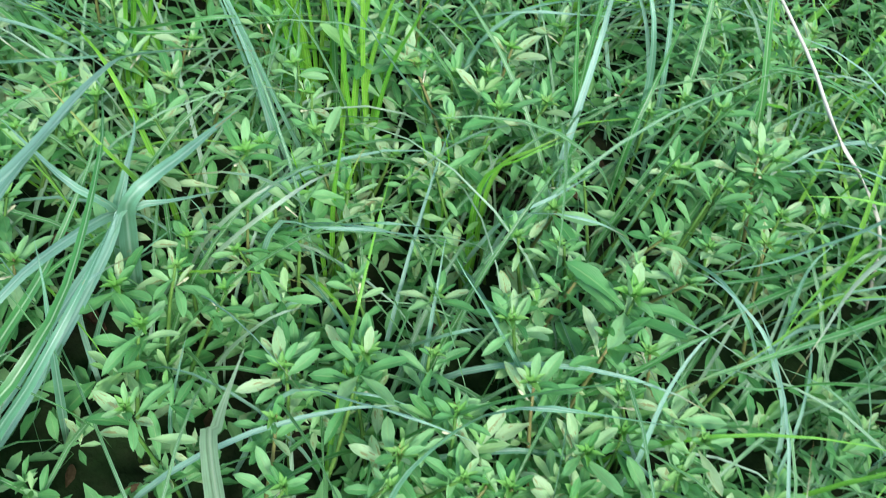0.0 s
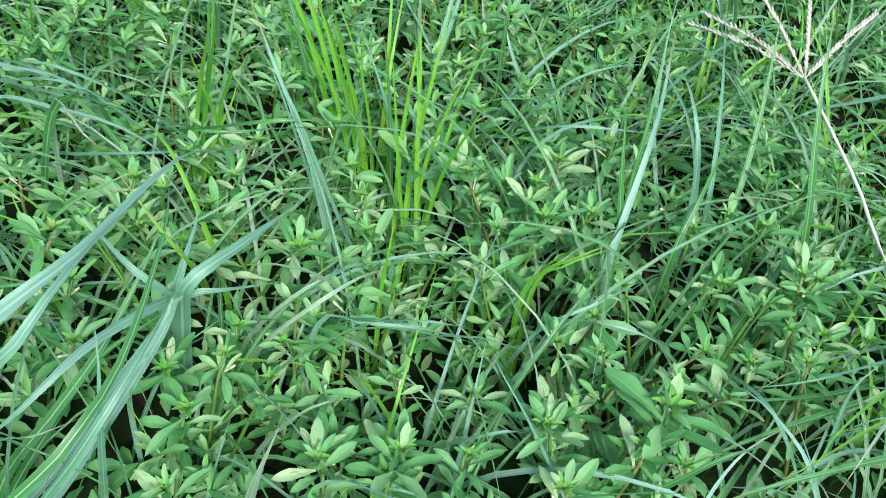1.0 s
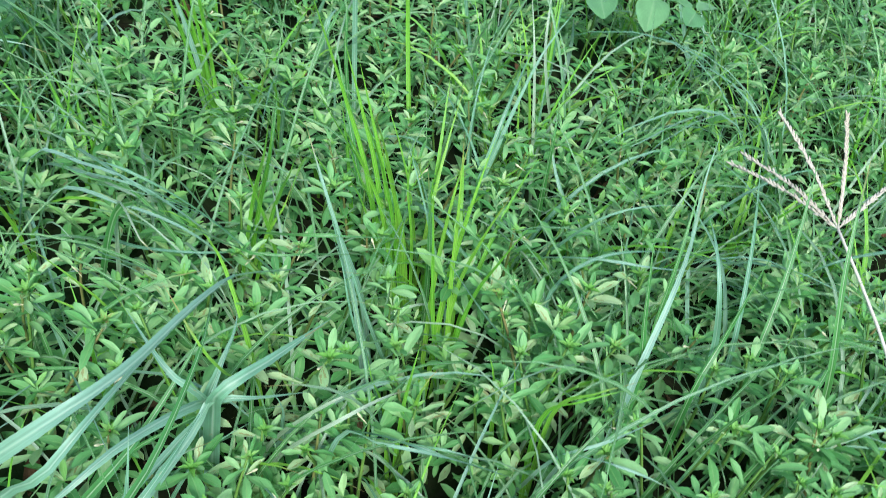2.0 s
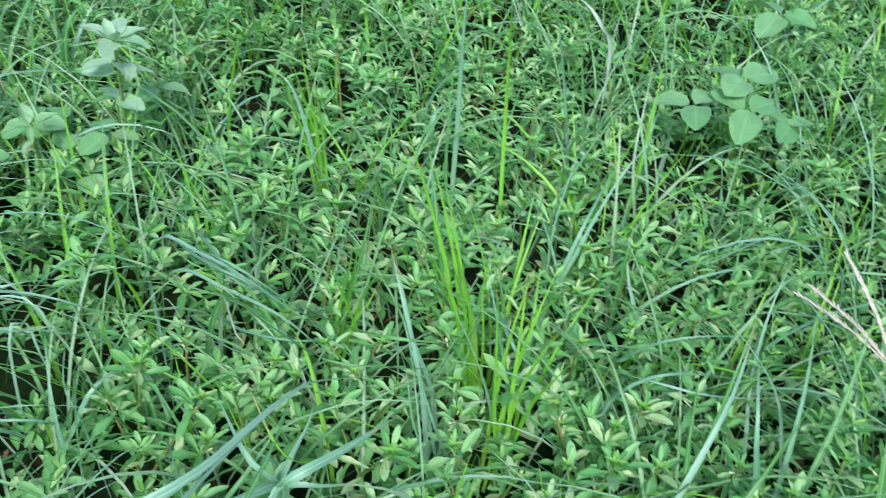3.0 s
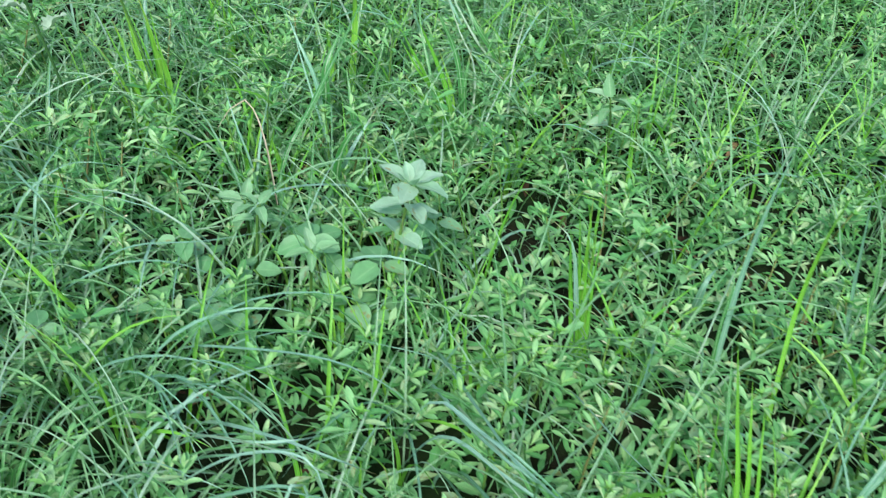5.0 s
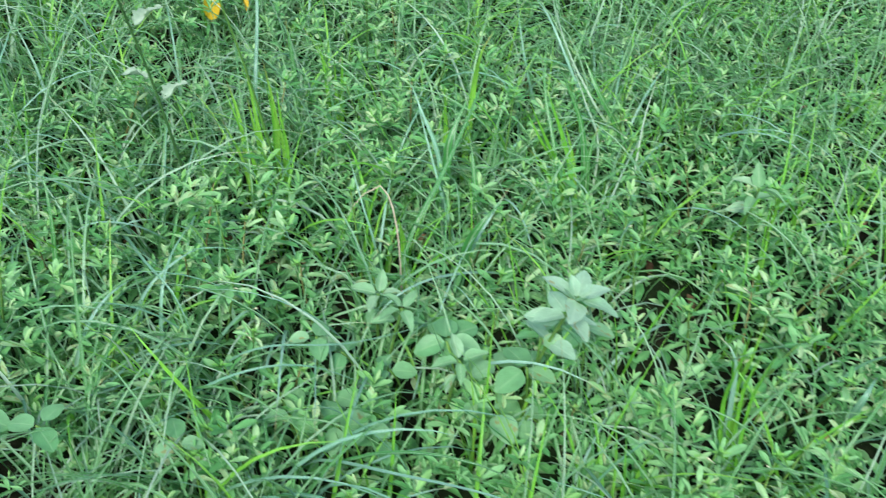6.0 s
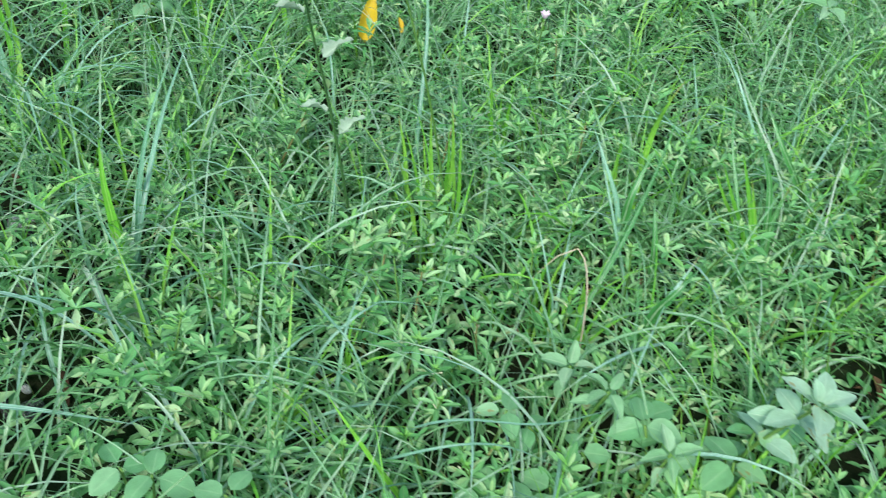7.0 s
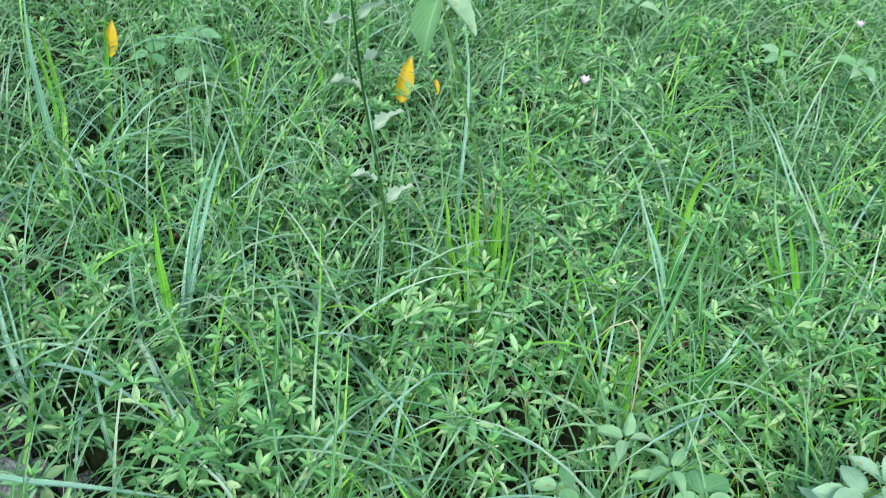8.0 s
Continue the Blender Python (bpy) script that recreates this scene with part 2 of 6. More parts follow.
def leaf_shape(wide, droop, cup, blunt=0.8, rows=6, cols=5, teeth=0.0, wave=0.0, power=0.7, spoon=False, curl=0.0):
    """A leaf along +y, one unit long, facing +z, folded along its midrib or cupped: verts, faces, uvs."""
    verts, uvs, faces = [], [], []
    vs = [0.0, 0.14, 0.3, 0.46, 0.62, 0.78, 0.9, 1.0] if rows == 8 and spoon else [0.0, 0.2, 0.45, 0.7, 0.9, 1.0] if rows == 6 else [0.0, 0.28, 0.6, 0.86, 1.0] if rows == 5 else list(np.linspace(0, 1, rows))
    for i, v in enumerate(vs):
        half = wide / 2 * float(np.interp(v, *LANCE)) if spoon else wide / 2 * max(math.sin(math.pi * min(1, 0.03 + v**blunt * 0.97)), 0.03) ** power
        if v == 0 and not spoon:
            half = wide * 0.045
        if v == 1 and not spoon:
            half = wide * 0.06
        if teeth and 0 < v < 1 and i % 2:
            half *= 1 - teeth
        for c in range(cols):
            u = c / (cols - 1)
            s = 2 * u - 1
            z = -droop * v * v + (cup * half * abs(s) if spoon else cup * half * s * s * 2) + 0.05 * v + wave * math.sin(9 * v + 2 * s) * abs(s)
            verts.append((s * half + curl * v * v, v * (1 - 0.25 * droop), z))
            uvs.append((u, v))
    for i in range(len(vs) - 1):
        for c in range(cols - 1):
            a = i * cols + c
            faces.append((a, a + 1, a + 1 + cols, a + cols))
    return np.array(verts), np.array(faces), np.array(uvs)


def glide(points, n):
    """Points on a smooth line through the given ones."""
    p = [Vector(q) for q in points]
    p = [2 * p[0] - p[1], *p, 2 * p[-1] - p[-2]]
    spans = [(p[i + 1] - p[i]).length for i in range(1, len(p) - 2)]
    total, out = sum(spans), []
    for k in range(n):
        s = total * k / (n - 1)
        i = 0
        while i < len(spans) - 1 and s > spans[i]:
            s -= spans[i]
            i += 1
        t = min(1.0, s / max(spans[i], 1e-6))
        a, b, c, d = p[i], p[i + 1], p[i + 2], p[i + 3]
        out.append(0.5 * (2 * b + (c - a) * t + (2 * a - 5 * b + 4 * c - d) * t * t + (3 * b - a - 3 * c + d) * t**3))
    return out


def ribbon(line, width, twist=0.0, fold=0.22, taper=2.6, foot=0.6, across=None, swell=4.0):
    """A grass blade along a line: a shallow channel in section, narrowing to a point."""
    n = len(line)
    run = line[-1] - line[0]
    flat = Vector((run.x, run.y, 0))
    flat = flat.normalized() if flat.length > 1e-4 else Vector((1, 0, 0))
    verts, uvs, faces = [], [], []
    for k, p in enumerate(line):
        v = k / (n - 1)
        t = (line[min(k + 1, n - 1)] - line[max(k - 1, 0)]).normalized()
        side = across or flat.cross(Vector((0, 0, 1)))
        side = (side - t * side.dot(t)).normalized()
        up = side.cross(t)
        a = twist * (0.4 + v)
        side, up = side * math.cos(a) + up * math.sin(a), up * math.cos(a) - side * math.sin(a)
        half = width / 2 * (foot + (1 - foot) * min(1, v * swell) ** (1 if swell > 3 else 3)) * max(1 - v**taper, 0.02)
        verts += [p - side * half, p - up * half * fold * 2, p + side * half]
        uvs += [(0.0, v), (0.5, v), (1.0, v)]
        if k:
            a = (k - 1) * 3
            faces += [(a, a + 1, a + 4, a + 3), (a + 1, a + 2, a + 5, a + 4)]
    return [tuple(q) for q in verts], faces, uvs


def tube(line, radii, sides=6):
    verts, uvs, faces = [], [], []
    for k, p in enumerate(line):
        t = (line[min(k + 1, len(line) - 1)] - line[max(k - 1, 0)]).normalized()
        a = t.orthogonal().normalized()
        b = t.cross(a)
        for s in range(sides):
            w = 2 * math.pi * s / sides
            verts.append(tuple(p + (a * math.cos(w) + b * math.sin(w)) * radii[k]))
            uvs.append((s / sides, k / (len(line) - 1)))
        if k:
            for s in range(sides):
                i, j = (k - 1) * sides + s, (k - 1) * sides + (s + 1) % sides
                faces.append((i, j, j + sides, i + sides))
    m = len(line)
    faces += [tuple(range(sides))[::-1], tuple(range((m - 1) * sides, m * sides))]
    return verts, faces, uvs


def bead(length, wide, sides=5, rings=4):
    """A small seed, petal bud or husk along +y."""
    line = [Vector((0, length * k / (rings - 1), 0)) for k in range(rings)]
    return tube(line, [wide * (0.25 + 0.75 * math.sin(math.pi * (0.12 + 0.8 * k / (rings - 1)))) for k in range(rings)], sides)


def joined(pieces):
    """Several (verts, faces, uvs) in one."""
    verts, faces, uvs = [], [], []
    for v, f, w in pieces:
        k = len(verts)
        verts += [tuple(q) for q in v]
        uvs += [tuple(q) for q in w]
        faces += [tuple(int(i) + k for i in q) for q in f]
    return verts, faces, uvs


def moved(shape, m):
    v, f, w = shape
    return [tuple(m @ Vector(q)) for q in v], f, w


# ---- ground ----
def make_ground():
    """One sheet of soil: fine and uneven under the plants, wide out to the horizon."""
    xs = np.r_[-400, -120, -40, -14, -6, np.linspace(-3.4, 1.8, 150), 5, 12, 40, 120, 400]
    ys = np.r_[-400, -120, -40, -12, -4, np.linspace(-1.2, 3.6, 140), 7, 15, 40, 120, 400]
    gx, gy = np.meshgrid(xs, ys)
    z = np.zeros_like(gx)
    for i in range(gx.shape[0]):
        for j in range(gx.shape[1]):
            if -3.4 <= gx[i, j] <= 1.8 and -1.2 <= gy[i, j] <= 3.6:
                q = Vector((gx[i, j] * 6, gy[i, j] * 6, 0))
                z[i, j] = 0.012 * noise.noise(q) + 0.006 * noise.noise(q * 5) - 0.008
    verts = np.stack([gx, gy, z], -1).reshape(-1, 3)
    w = gx.shape[1]
    i, j = np.meshgrid(np.arange(gx.shape[0] - 1), np.arange(w - 1), indexing="ij")
    a = (i * w + j).ravel()
    faces = np.stack([a, a + 1, a + 1 + w, a + w], 1)
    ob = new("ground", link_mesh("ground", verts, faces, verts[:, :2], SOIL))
    tagged(ob, "soil under weeds and grass, coloured dark for the shade between them", "ground", kind="structure")


make_ground()


def scatter(name, shape, mats, material, label, category, smooth=True):
    """Many copies of one shape, joined into one mesh."""
    v, f, w = shape
    v, f, w = np.asarray(v), np.asarray(f), np.asarray(w)
    m = np.asarray(mats)
    h = np.c_[v, np.ones(len(v))]
    allv = np.einsum("nij,kj->nki", m[:, :3, :], h).reshape(-1, 3)
    allf = (f[None] + (np.arange(len(m)) * len(v))[:, None, None]).reshape(-1, f.shape[1])
    return tagged(new(name, link_mesh(name, allv, allf, np.tile(w, (len(m), 1)), material, smooth)), label, category, kind="stuff")


# ---- weeds: upright shoots with whorled narrow leaves ----
LEAVES = []
for w, d, c, k in ((0.26, 0.10, 0.45, 0.04), (0.29, 0.20, 0.30, -0.05), (0.24, 0.02, 0.60, 0.0), (0.27, 0.30, 0.40, 0.07), (0.25, -0.08, 0.50, -0.03), (0.30, 0.14, 0.35, -0.08), (0.23, 0.36, 0.55, 0.05)):
    LEAVES.append(link_mesh("leaf", *leaf_shape(w, d, c, rows=8, teeth=0.07, wave=0.018, spoon=True, curl=k), WEED))
BUD = link_mesh("bud", *joined([moved(leaf_shape(0.36, 0.1, 0.6, rows=5, cols=3), pose(0, 0, 0, r, 0, a) @ Matrix.Scale(s, 4)) for a, r, s in
                                ((10, 62, 0.009), (100, 55, 0.010), (195, 60, 0.008), (280, 50, 0.011), (50, 30, 0.014), (140, 35, 0.013), (235, 28, 0.014), (320, 34, 0.013))]), YOUNG)


FLOWER_BUD = link_mesh("flower_bud", *joined([bead(0.0040, 0.0009, 6, 5), tube([Vector((0, -0.006, 0)), Vector((0, 0.001, 0))], [0.0004, 0.0005], 4)]), CREAM)


def shoot_plan(rnd, height, size, most=15):
    """Where the leaves of one shoot sit: node height, turn, lift and length."""
    plan, turn = [], rnd.uniform(0, 360)
    for a in range(rnd.randint(3, 4)):
        plan.append((height - 0.003, turn + a * 95 + rnd.uniform(-25, 25), rnd.uniform(35, 66), size * rnd.uniform(0.5, 0.78)))
    for a in range(rnd.randint(5, 6)):
        plan.append((height - 0.007 - rnd.uniform(0, 0.010), turn + 40 + a * 65 + rnd.uniform(-24, 24), rnd.uniform(6, 48), size * rnd.uniform(0.8, 1.25)))
    z = height - 0.028
    while z > 0.022 and len(plan) < most:
        turn += 90
        for a in (0, 180):
            plan.append((z, turn + a + rnd.uniform(-25, 25), rnd.uniform(-8, 40), size * rnd.uniform(0.8, 1.2)))
        z -= rnd.uniform(0.017, 0.026)
    return plan


def weed_at(x, y, top, grown=1.0):
    """One shoot whose tip stands at (x, y, top)."""
    size = (0.0188 if x > -0.3 else 0.0185) * dice.uniform(0.8, 1.2) * grown
    lean = Vector((dice.uniform(-0.4, 0.4), dice.uniform(-0.4, 0.4), 1))
    foot = Vector((x, y, 0)) - Vector((lean.x, lean.y, 0)) * top
    ob = plant("weed_plant", "pale green weed shoot with narrow whorled leaves", foot, group="narrow-leaved weeds")
    line = [lean * top * t + Vector((math.sin(t * 4 + x * 40), math.cos(t * 4 + y * 40), 0)) * 0.0025 * t for t in (0, 0.25, 0.5, 0.75, 1)]
    line[0].z = -0.012
    part("stem", link_mesh("stem", *tube(line, [0.0014, 0.0013, 0.0012, 0.0010, 0.0007], 5), RED_STEM if dice.random() < 0.25 else STEM), ob)
    for z, turn, lift, long in shoot_plan(dice, top, size):
        leaf = part("leaf", dice.choice(LEAVES), ob)
        leaf.matrix_local = pose(lean.x * z, lean.y * z, z, 0, 0, turn) @ pose(0, 0.001, 0, lift, dice.uniform(-14, 14), 0) @ Matrix.Scale(long, 4)
    if dice.random() < 0.3:
        seed_bud = part("flower_bud", FLOWER_BUD, ob, "tiny cream flower bud")
        seed_bud.matrix_local = pose(lean.x * (top - 0.012), lean.y * (top - 0.012), top - 0.012, 0, 0, dice.uniform(0, 360)) @ pose(0, 0.004, 0, 35, 0, 0)
    bud = part("bud", BUD, ob)
    bud.matrix_local = pose(lean.x * top, lean.y * top, top - 0.003, 0, 0, dice.uniform(0, 360)) @ Matrix.Scale(0.7 * size / 0.0235, 4)


for px, py, ph in [
    (-0.147, 0.842, 0.11), (-0.22, 0.83, 0.11), (-0.183, 0.761, 0.11), (-0.128, 0.796, 0.11), (-0.164, 0.71, 0.11), (-0.082, 0.76, 0.11),
    (-0.127, 0.73, 0.11), (-0.078, 0.814, 0.11), (-0.081, 0.848, 0.11), (-0.114, 0.86, 0.11), (-0.066, 0.722, 0.11), (-0.132, 0.696, 0.11),
    (-0.186, 0.68, 0.11), (-0.201, 0.644, 0.11), (-0.137, 0.67, 0.11), (-0.098, 0.698, 0.11), (-0.072, 0.656, 0.11), (-0.046, 0.67, 0.11),
    (-0.055, 0.699, 0.11), (-0.167, 0.675, 0.11), (-0.251, 0.667, 0.11), (-0.213, 0.63, 0.11), (0.001, 0.881, 0.115), (0.036, 0.828, 0.115),
    (0.091, 0.872, 0.115), (0.101, 0.912, 0.115), (0.094, 0.828, 0.115), (0.094, 0.782, 0.115), (0.142, 0.852, 0.115), (0.139, 0.886, 0.115),
]:
    weed_at(px, py, ph)
for px, py, ph in [
    (0.12, 0.775, 0.115), (0.062, 0.756, 0.115), (0.049, 0.731, 0.115), (0.028, 0.686, 0.115), (0.084, 0.712, 0.115), (0.134, 0.737, 0.115),
    (0.2, 0.776, 0.115), (0.228, 0.778, 0.115), (0.24, 0.952, 0.115), (0.26, 0.834, 0.115), (0.266, 0.814, 0.115), (0.246, 0.794, 0.115),
    (0.193, 0.727, 0.115), (0.169, 0.731, 0.115), (0.147, 0.715, 0.115), (0.006, 0.73, 0.115), (0.006, 0.794, 0.115), (-0.02, 0.897, 0.115),
    (0.017, 0.917, 0.115), (0.066, 0.925, 0.115), (-0.177, 0.567, 0.1), (-0.127, 0.56, 0.1), (-0.101, 0.576, 0.1), (-0.075, 0.566, 0.1),
    (-0.109, 0.54, 0.1), (-0.061, 0.608, 0.1), (-0.05, 0.631, 0.1), (-0.023, 0.638, 0.1), (-0.042, 0.528, 0.1), (-0.001, 0.54, 0.1),
]:
    weed_at(px, py, ph)
for px, py, ph in [
    (-0.013, 0.581, 0.1), (-0.105, 0.497, 0.1), (-0.041, 0.651, 0.1), (-0.1, 0.595, 0.1), (-0.074, 0.59, 0.1), (0.022, 0.661, 0.11), (0.068,
    0.614, 0.11), (0.062, 0.563, 0.11), (0.135, 0.605, 0.11), (0.125, 0.581, 0.11), (0.114, 0.559, 0.11), (0.204, 0.692, 0.11), (0.215, 0.711,
    0.11), (0.199, 0.652, 0.11), (0.174, 0.623, 0.11), (0.218, 0.652, 0.11), (0.03, 0.537, 0.11), (0.076, 0.528, 0.11), (0.149, 0.625, 0.11),
    (0.103, 0.663, 0.11), (0.206, 0.63, 0.11), (0.244, 0.654, 0.11), (0.166, 0.678, 0.11), (0.091, 0.612, 0.11), (0.097, 0.591, 0.11), (0.135,
    0.552, 0.11), (0.16, 0.597, 0.11), (0.029, 0.577, 0.1), (-0.03, 0.469, 0.1), (-0.04, 0.5, 0.1),
]:
    weed_at(px, py, ph)
for px, py, ph in [
    (0.036, 0.515, 0.1), (0.122, 0.532, 0.1), (0.162, 0.513, 0.1), (0.016, 0.474, 0.1), (0.058, 0.479, 0.1), (0.105, 0.5, 0.1), (-0.359, 0.925,
    0.09), (-0.308, 0.873, 0.09), (-0.279, 0.85, 0.09), (-0.299, 0.972, 0.09), (-0.284, 1.005, 0.09), (-0.238, 0.873, 0.09), (-0.253, 0.742,
    0.09), (-0.231, 0.741, 0.09), (-0.21, 0.741, 0.09), (-0.203, 0.712, 0.09), (-0.217, 0.687, 0.09), (-0.2, 0.614, 0.09), (-0.149, 0.655,
    0.09), (-0.183, 0.793, 0.09), (-0.177, 0.852, 0.09), (-0.129, 0.828, 0.09), (-0.096, 0.777, 0.09), (-0.211, 0.957, 0.09), (-0.339, 1.122,
    0.09), (-0.436, 1.14, 0.09), (-0.334, 1.169, 0.09), (-0.278, 1.083, 0.09), (-0.166, 1.03, 0.09), (-0.132, 1.016, 0.1),
]:
    weed_at(px, py, ph)
for px, py, ph in [
    (-0.09, 0.947, 0.1), (-0.112, 1.04, 0.1), (-0.086, 1.031, 0.1), (-0.11, 1.121, 0.1), (-0.065, 1.01, 0.1), (-0.054, 1.037, 0.1), (-0.134,
    1.236, 0.1), (-0.04, 1.067, 0.1), (-0.048, 0.859, 0.1), (-0.127, 0.931, 0.1), (-0.109, 0.814, 0.1), (-0.092, 1.251, 0.1), (-0.001, 1.275,
    0.1), (0.01, 1.297, 0.1), (-0.026, 1.217, 0.1), (0.075, 1.093, 0.1), (0.095, 1.04, 0.1), (0.066, 1.031, 0.1), (0.086, 1.163, 0.1), (0.054,
    0.988, 0.1), (-0.001, 0.944, 0.1), (-0.014, 0.859, 0.1), (-0.32, 0.998, 0.1), (-0.255, 0.913, 0.1), (-0.24, 0.953, 0.1), (-0.236, 1.033,
    0.1), (-0.175, 1.112, 0.1), (-0.958, 0.717, 0.08), (-0.919, 0.716, 0.08), (-0.916, 0.793, 0.08),
]:
    weed_at(px, py, ph)
for px, py, ph in [
    (-0.925, 0.816, 0.08), (-0.923, 0.735, 0.08), (-0.86, 0.786, 0.08), (-0.866, 0.64, 0.08), (-0.786, 0.658, 0.08), (-0.687, 0.787, 0.08),
    (-0.743, 0.822, 0.08), (-0.645, 0.789, 0.08), (-0.628, 0.774, 0.08), (-0.547, 1.047, 0.08), (-0.536, 1.012, 0.08), (-0.528, 0.919, 0.08),
    (-0.504, 0.903, 0.08), (-0.475, 0.952, 0.08), (-0.655, 1.015, 0.08), (-0.589, 0.956, 0.08), (-0.559, 0.885, 0.08), (-0.707, 0.896, 0.08),
    (-0.858, 0.947, 0.08), (-0.959, 1.033, 0.08), (-0.906, 1.161, 0.08), (-0.903, 1.393, 0.08), (-1.269, 1.088, 0.08), (-0.739, 0.652, 0.08),
    (-0.864, 0.713, 0.08), (-0.865, 0.828, 0.08), (-0.822, 0.831, 0.08), (-0.701, 0.828, 0.08), (-0.657, 0.879, 0.08), (-0.663, 0.925, 0.08),
]:
    weed_at(px, py, ph)
for px, py, ph in [
    (-0.515, 1.052, 0.08), (-0.519, 1.115, 0.08), (-0.87, 1.272, 0.08), (-0.994, 1.217, 0.08), (-0.981, 0.934, 0.08), (-1.001, 0.845, 0.08),
    (-0.88, 0.674, 0.08), (-0.533, 0.878, 0.08), (-0.496, 1.248, 0.09), (-0.437, 1.201, 0.09), (-0.427, 1.239, 0.09), (-0.656, 1.194, 0.09),
    (-0.728, 1.161, 0.09), (-0.615, 1.429, 0.09), (-0.466, 1.07, 0.09), (-0.388, 1.026, 0.09), (-0.38, 1.117, 0.09), (-0.545, 0.944, 0.09),
    (-0.557, 0.853, 0.09), (-0.604, 0.703, 0.09), (-0.651, 0.688, 0.09), (-0.611, 0.638, 0.09), (-0.677, 0.646, 0.09),
]:
    weed_at(px, py, ph)


for px, py, ph in [
    (-0.079, 0.644, 0.115), (0.185, 0.663, 0.115), (0.056, 0.702, 0.115), (0.217, 0.685, 0.12), (0.068, 0.477, 0.105), (0.047, 0.477, 0.11),
    (0.065, 0.556, 0.118), (0.205, 0.681, 0.125), (-0.002, 0.53, 0.115), (-0.039, 0.518, 0.115),
]:
    weed_at(px, py, ph, 1.1)
for px, py, ph in [(0.125, 0.576, 0.122), (0.114, 0.552, 0.12)]:
    weed_at(px, py, ph, 1.5)

spot = random.Random(11)
for _ in range(75):
    weed_at(spot.uniform(-0.42, 0.30), spot.uniform(0.42, 1.25), spot.uniform(0.08, 0.12))
for _ in range(45):
    weed_at(spot.uniform(-1.15, -0.45), spot.uniform(0.60, 1.30), spot.uniform(0.09, 0.135))

# ---- grass blades ----
def blade(owner, material, wide, *points):
    """One blade through the given places, rooted in the soil, wide in millimetres."""
    pts = [Vector(p) for p in points]
    if pts[0].z > 0.0:
        back = pts[0] - pts[1]
        back = Vector((back.x, back.y, 0))
        reach = min(0.9 * back.length, 0.5 * pts[0].z)
        foot = pts[0] + (back.normalized() * reach if back.length > 1e-5 else back)
        pts = [Vector((foot.x, foot.y, -0.012)), *pts] if pts[0].z > 0.02 else [Vector((pts[0].x, pts[0].y, -0.012)), *pts[1:]]
    line = glide(pts, 7 + 3 * len(pts))
    wide = wide * (0.72 if owner is None and points[0][0] < -0.2 and material in (BLUE, PALE) else 0.78 if owner is None and material in (BLUE, PALE) else 1.05 if material in (BLUE, PALE) else 0.78 if material is BRIGHT and points[0][0] > -0.5 else 0.7 if material is BRIGHT else 1.0)
    at = Vector((pts[0].x, pts[0].y, 0))
    if owner is None:
        words = {"blue_green_blade": "long arching blue-green grass blade", "bright_blade": "long bright green grass blade", "green_blade": "long green grass blade with a pale midrib", "pale_blade": "wide pale drying grass blade"}
        owner = plant("long_grass", words[material.name] + " over the weeds", at, "grass", "single long grasses")
        line = [p - at for p in line]
    rise = (pts[-1] - pts[0]).normalized().z
    turn = radians(float(np.interp(at.x, (-1.1, -0.2), (60, 0)))) + dice.uniform(-0.35, 0.35)
    across = Vector((math.cos(turn), math.sin(turn), 0)) if rise > 0.5 else None  # upright leaves spread their faces to the open side
    shape = ribbon(line, wide / 1000, dice.uniform(-0.3, 0.3), across=across, **({"foot": 0.1, "swell": 1.5} if material is SILVERY else {}))
    for mate in range(dice.randint(0, 1) if material is BRIGHT and pts[0].z < 0 else 0):
        shift = Vector((dice.uniform(-0.006, 0.006), dice.uniform(-0.005, 0.005), 0))
        other = [p + shift * (1 + 2.5 * k / len(line)) for k, p in enumerate(line[: len(line) - dice.randint(0, 4)])]
        part("blade", link_mesh("blade", *ribbon(other, wide / 1150, dice.uniform(-0.5, 0.5), across=across), material), owner)
    return part("blade", link_mesh("blade", *shape, material), owner)


tuft = plant("broad_grass", "broad blue-green grass clump with folded leaves leaning over the weeds")
blade(tuft, BLUE, 8, (-0.233, 0.494, 0.1), (-0.181, 0.479, 0.185), (-0.147, 0.487, 0.225), (-0.126, 0.517, 0.235), (-0.12, 0.563, 0.226), (-0.117, 0.59, 0.217), (-0.116, 0.601, 0.211), (-0.112, 0.613, 0.203), (-0.094, 0.646, 0.18), (-0.07, 0.677, 0.155))
blade(tuft, BLUE, 5.5, (-0.157, 0.46, 0.19), (-0.122, 0.458, 0.25), (-0.114, 0.482, 0.26), (-0.118, 0.526, 0.24), (-0.123, 0.583, 0.21))
blade(tuft, GREEN, 6, (-0.158, 0.45, 0.12), (-0.131, 0.474, 0.16), (-0.121, 0.513, 0.17), (-0.124, 0.575, 0.18), (-0.139, 0.624, 0.17))
blade(tuft, BLUE, 6.5, (-0.154, 0.46, 0.1), (-0.124, 0.475, 0.16), (-0.111, 0.508, 0.18), (-0.11, 0.549, 0.175))
blade(tuft, BLUE, 10, (-0.128, 0.589, 0.1), (-0.115, 0.576, 0.15), (-0.098, 0.607, 0.15), (-0.084, 0.659, 0.13))
blade(tuft, BLUE, 7, (-0.147, 0.618, 0.02), (-0.134, 0.597, 0.089), (-0.122, 0.587, 0.126), (-0.102, 0.596, 0.126), (-0.082, 0.619, 0.111))
blade(tuft, BLUE, 7, (-0.148, 0.617, 0.02), (-0.137, 0.6, 0.089), (-0.131, 0.586, 0.126), (-0.146, 0.581, 0.148), (-0.184, 0.608, 0.155))
